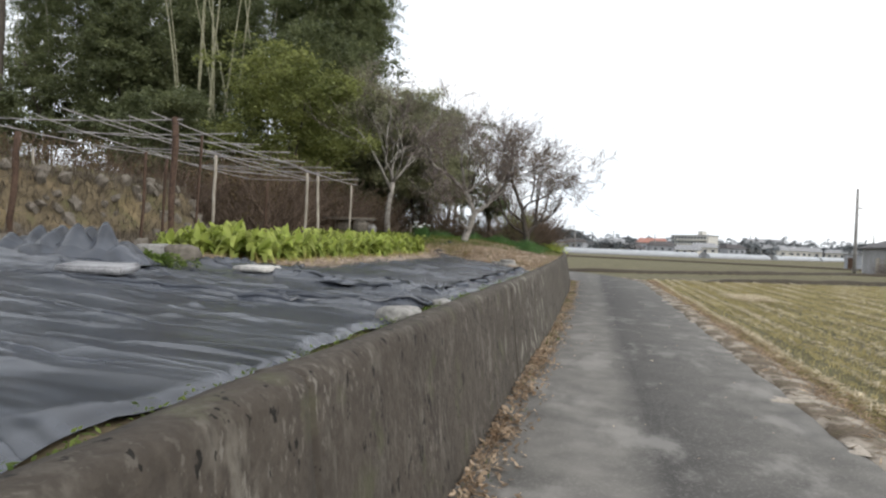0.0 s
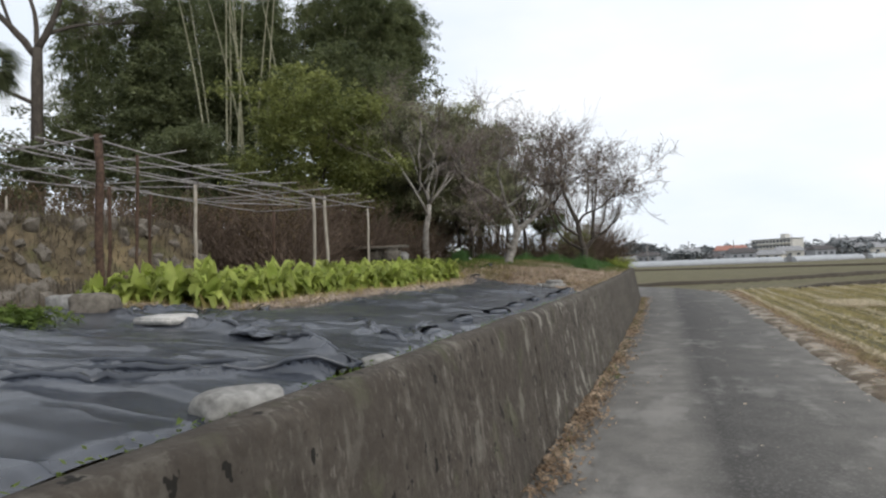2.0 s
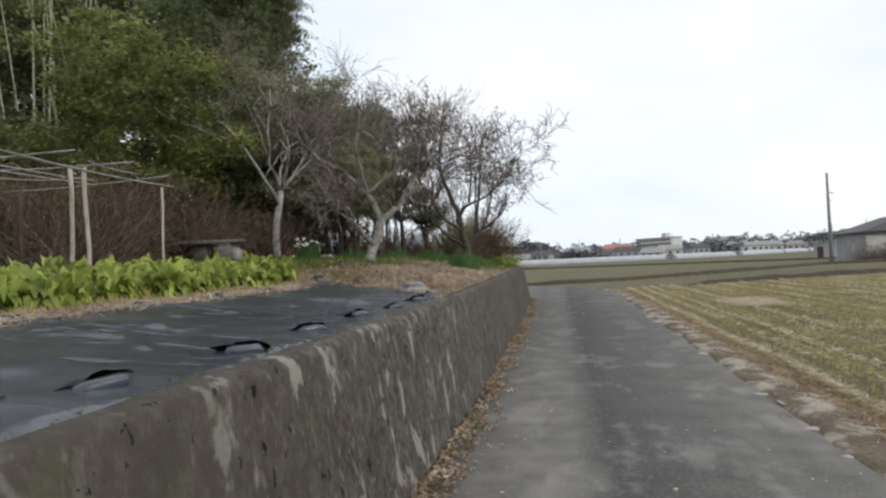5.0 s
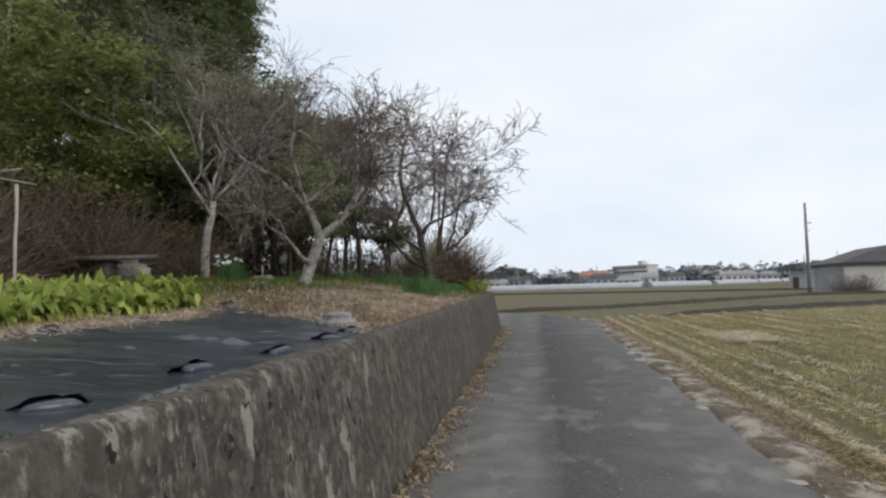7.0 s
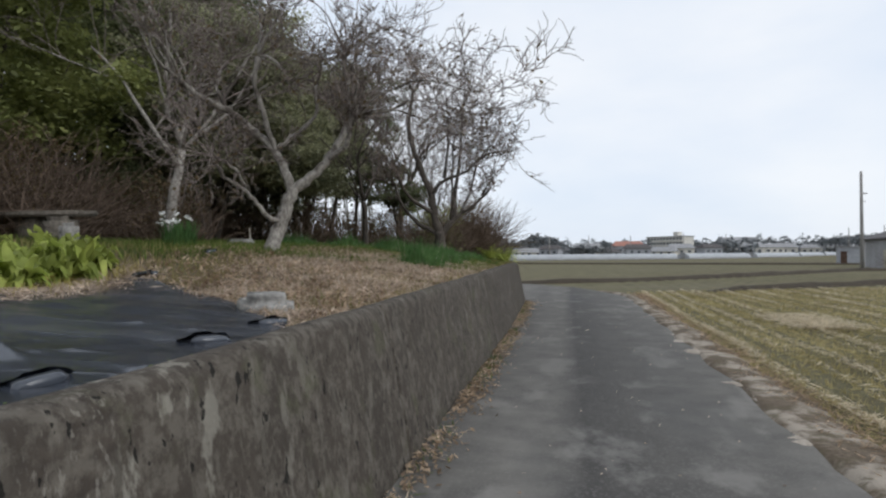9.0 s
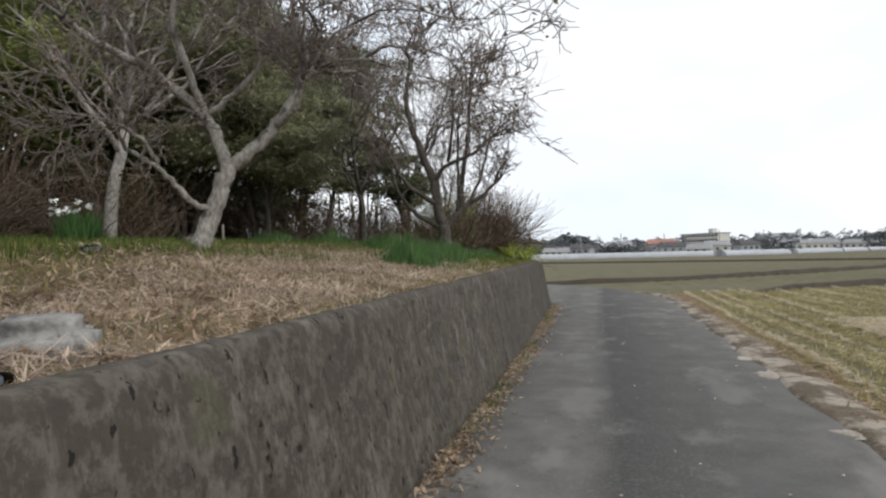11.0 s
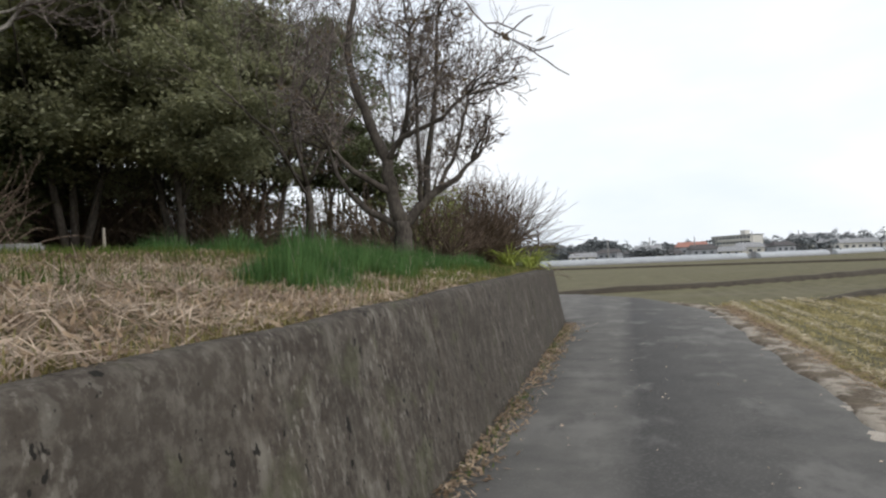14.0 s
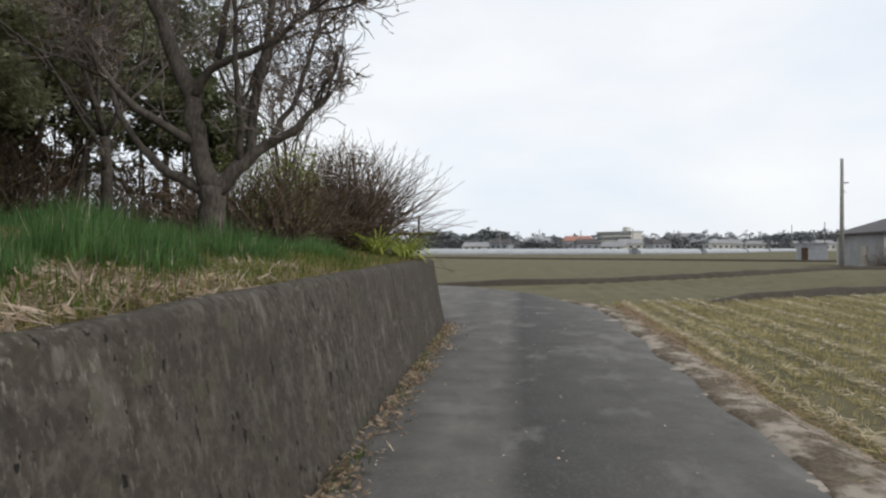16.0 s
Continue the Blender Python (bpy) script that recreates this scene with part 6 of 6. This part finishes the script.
# ---- far things ----
def hut(x, y, rz):
    ob = thing("farm_hut", x, y, -0.1, rz, "cream farm hut with a dark tiled roof on the paddies", "hut")
    L, W, H = 9.0, 13.0, 3.3
    part("front_wall", box_bm((L, 0.2, H), (L / 2, 0.1, H / 2)), "hut_cream", ob)
    part("back_wall", box_bm((L, 0.2, H), (L / 2, W - 0.1, H / 2)), "wall_cream", ob)
    part("side_wall", box_bm((0.2, W - 0.4, H), (0.1, W / 2, H / 2)), "wall_grey", ob, "grey block side wall")
    part("side_wall", box_bm((0.2, W - 0.4, H), (L - 0.1, W / 2, H / 2)), "wall_cream", ob)
    part("band", box_bm((L + 0.1, 0.06, 0.35), (L / 2, -0.04, H - 0.3)), "wall_grey", ob)
    e = 0.5
    vs = [(-e, -e, H), (L + e, -e, H), (L + e, W + e, H), (-e, W + e, H), (L / 2, 1.6, H + 1.75), (L / 2, W - 1.6, H + 1.75)]
    vs += [(a, b, c - 0.14) for a, b, c in vs[:4]]
    fs = [(0, 1, 4), (1, 2, 5, 4), (2, 3, 5), (3, 0, 4, 5), (0, 6, 7, 1), (1, 7, 8, 2), (2, 8, 9, 3), (3, 9, 6, 0), (9, 8, 7, 6)]
    mesh_object("roof", vs, fs, "roof_dark", ob, "dark tiled hip roof")
    door = part("door", box_bm((1.6, 0.06, 2.0), (-0.04, 5.0, 1.0), turn=(0, 0, 90)), "wood_pale", ob, "weathered sliding door")
    part("handle", box_bm((0.05, 0.05, 0.3), (-0.1, 4.4, 1.0)), "post", door)


hut(33.0, 86.0, -8.5)
shrub = brush(33.4, 85.0, (3.0, 1.6, 2.0), 143, "bare grey-brown shrub against the farm hut's corner", 500, "twig", ("leaf_brown", 120, 0.12), "shrub")
shrub.location.z = -0.15
ob = thing("white_shed", 45.6, 130, -0.1, -10, "small white box shed beyond the hut", "shed")
part("body", box_bm((3.6, 3.0, 2.5), (0, 0, 1.25)), "wall_white", ob)
part("roof", box_bm((3.9, 3.3, 0.15), (0, 0, 2.58)), "wall_grey", ob)
part("door", box_bm((0.9, 0.05, 1.9), (-1.3, -1.53, 0.95)), "post", ob)


def pole(x, y, h, label, r=0.14, mat="pole", group="utility poles"):
    ob = thing("utility_pole", x, y, -0.2, 0, label, "utility pole", group)
    v, f = tube([(0, 0, 0), (0, 0, h * 0.5), (0, 0, h)], [r * 1.2, r, r * 0.75], 8)
    mesh_object("shaft", v, f, mat, ob, smooth=True)
    part("crossarm", box_bm((0.6, 0.09, 0.09), (0.25, 0, h - 2.2)), "post", ob)
    part("step_bolt", box_bm((0.35, 0.05, 0.05), (0.2, 0.0, h - 3.0)), "post", ob)


pole(29.6, 86.4, 9.95, "grey concrete utility pole beside the farm hut", 0.17)
rng = np.random.default_rng(77)
for x, d, h in ((70, 430, 14), (92, 420, 13), (150, 400, 15), (176, 420, 17), (205, 460, 16), (36, 400, 12), (12, 380, 12), (-8, 330, 10), (240, 450, 15)):
    pole(x, d, h, "distant grey utility pole in the town", 0.28)


def greenhouse(a, b, h=1.7, w=5.0):
    a, b = np.array(a, float), np.array(b, float)
    ln = float(np.linalg.norm(b - a))
    ob = thing("greenhouse", a[0], a[1], -0.1, math.degrees(math.atan2(b[1] - a[1], b[0] - a[0])), "long white film greenhouse across the paddies", "greenhouse", "greenhouses across the paddies")
    n = 10
    vs = []
    cols = max(2, int(ln / 3))
    for i in range(cols + 1):
        for k in range(n):
            t = math.pi * k / (n - 1)
            vs.append((ln * i / cols, -math.cos(t) * w / 2, math.sin(t) ** 0.7 * h * (1 + 0.01 * (i % 2))))
    fs = [(i * n + k, (i + 1) * n + k, (i + 1) * n + k + 1, i * n + k + 1) for i in range(cols) for k in range(n - 1)]
    fs += [tuple(range(n))[::-1], tuple(cols * n + k for k in range(n))]
    mesh_object("cover", vs, fs, "film", ob)
    part("door", box_bm((0.08, 1.8, 2.0), (-0.05, 0, 1.0)), "wall_grey", ob)
    part("base_rail", box_bm((ln, 0.1, 0.35), (ln / 2, -w / 2 - 0.05, 0.17)), "wall_grey", ob)


for a, b in (((-34, 196), (32, 220)), ((35, 222), (57, 240)), ((63, 256), (88, 292)), ((90, 296), (118, 352)), ((122, 360), (170, 420)), ((-80, 190), (-40, 195))):
    greenhouse(a, b)


def school(x, y):
    ob = thing("school_building", x, y, -0.1, -54, "four-storey cream concrete building with rows of windows", "building")
    L, W, H = 34.0, 10.0, 13.0
    part("wall", box_bm((L, W, H), (L / 2, W / 2, H / 2)), "wall_cream", ob)
    part("roof", box_bm((L + 1, W + 1, 0.5), (L / 2, W / 2, H + 0.25)), "wall_grey", ob)
    part("tower", box_bm((4, 4, 3.0), (L * 0.72, W / 2, H + 1.9)), "wall_cream", ob)
    for s in range(4):
        part("balcony", box_bm((L, 0.9, 0.9), (L / 2, -0.45, 0.6 + s * 3.2)), "wall_cream", ob)
        for k in range(11):
            part("window", box_bm((2.1, 0.12, 1.6), (2.0 + k * 3.0, -0.06, 2.1 + s * 3.2)), "pane", ob)


school(56.6, 500)


def house(x, y, size, rz, roof, wall, label):
    L, W, H = size
    ob = thing("house", x, y, -0.1, rz, label, "house", "houses of the distant town")
    part("wall", box_bm((L, W, H), (0, 0, H / 2)), wall, ob)
    e, rise = 0.7, W * 0.28
    vs = [(-L / 2 - e, -W / 2 - e, H), (L / 2 + e, -W / 2 - e, H), (L / 2 + e, W / 2 + e, H), (-L / 2 - e, W / 2 + e, H), (-L / 2 + 1, 0, H + rise), (L / 2 - 1, 0, H + rise)]
    mesh_object("roof", vs, [(0, 1, 5, 4), (2, 3, 4, 5), (1, 2, 5), (3, 0, 4), (3, 2, 1, 0)], roof, ob)
    for k in range(3):
        part("window", box_bm((1.6, 0.12, 1.3), (L * (k - 1) * 0.3, -W / 2 - 0.06, H * 0.6)), "pane", ob)


for k in range(46):
    x = -30 + k * 7.2 + rng.normal(0, 3)
    y = 350 + 0.35 * abs(x) + rng.uniform(0, 150)
    L = rng.uniform(9, 15)
    two = rng.random() < 0.6
    roof, wall = ("roof_dark", "wall_white") if rng.random() < 0.6 else ("wall_grey", "wall_cream")
    house(x, y, (L, L * 0.7, 4.6 if two else 2.8), rng.uniform(-25, 25), roof, wall, "distant two-storey house among trees" if two else "distant low house among trees")
house(38, 440, (18, 11, 6.5), 5, "roof_red", "wall_white", "broad white building with a red roof")
house(132, 560, (30, 14, 10.0), 0, "wall_grey", "wall_grey", "tall grey apartment building behind trees")


def far_clump(x, y, w, h, seed):
    """A far group of trees: uneven crown of small clumps over short trunks."""
    rng = np.random.default_rng(seed)
    ob = thing("distant_trees", x, y, -0.1, 0, "distant belt of winter trees behind the paddies", "trees", "distant trees")
    n = int(w * 7)
    px = rng.uniform(-0.5, 0.5, n) * w
    top = h * (0.55 + 0.45 * np.abs(ripple(px, px * 0, seed, 0.35)))
    c = np.stack([px, rng.uniform(-3, 3, n), rng.uniform(0.1, 1, n) * top], 1)
    quads_object("crown", leaves(rng, c, (0.7, 0.7, 0.6), 10, 1.1, 0.7, 0.0, 1.0), "hazed_far_trees", ob)
    t = Wood()
    for k in range(max(3, int(w / 8))):
        a = rng.uniform(-0.5, 0.5) * w
        t.add([(a, 0, 0), (a, 0, h * 0.5)], [0.3, 0.15], 5)
    t.make("trunks", "bark", ob)


for k, (x, y, w, h) in enumerate(((-60, 420, 70, 9), (-5, 470, 60, 10), (30, 480, 60, 9), (75, 540, 60, 11), (96, 500, 40, 10), (60, 530, 70, 9), (115, 470, 60, 12), (170, 520, 80, 13), (240, 520, 90, 13), (320, 520, 100, 14), (62, 262, 9, 5.5), (148, 405, 20, 9), (10, 350, 24, 6), (95, 400, 26, 8), (200, 410, 40, 8), (290, 430, 60, 9))):
    far_clump(x, y, w, h * 1.35, 200 + k)


def hill(x, y, w, h, seed):
    rng = np.random.default_rng(seed)
    ob = thing("wooded_hill", x, y, -1, 0, "low wooded hill on the horizon", "hill", "wooded hills on the horizon")
    n = 3000
    px, py = rng.uniform(-0.5, 0.5, n) * w, rng.uniform(-0.5, 0.5, n) * w * 0.3
    z = h * np.exp(-(px / (w * 0.24)) ** 2) * (1 + 0.15 * ripple(px, py, seed, 8 / w)) * rng.uniform(0.3, 1, n)
    quads_object("woods", leaves(rng, np.stack([px, py, z], 1), (2.0, 2.0, 1.5), 8, 3.6, 2.4, 0, 1.0), "hazed_far_trees", ob)


hill(-30, 700, 150, 19, 230)
hill(40, 800, 120, 14, 231)
hill(330, 800, 400, 20, 232)
hill(-90, 760, 200, 20, 233)
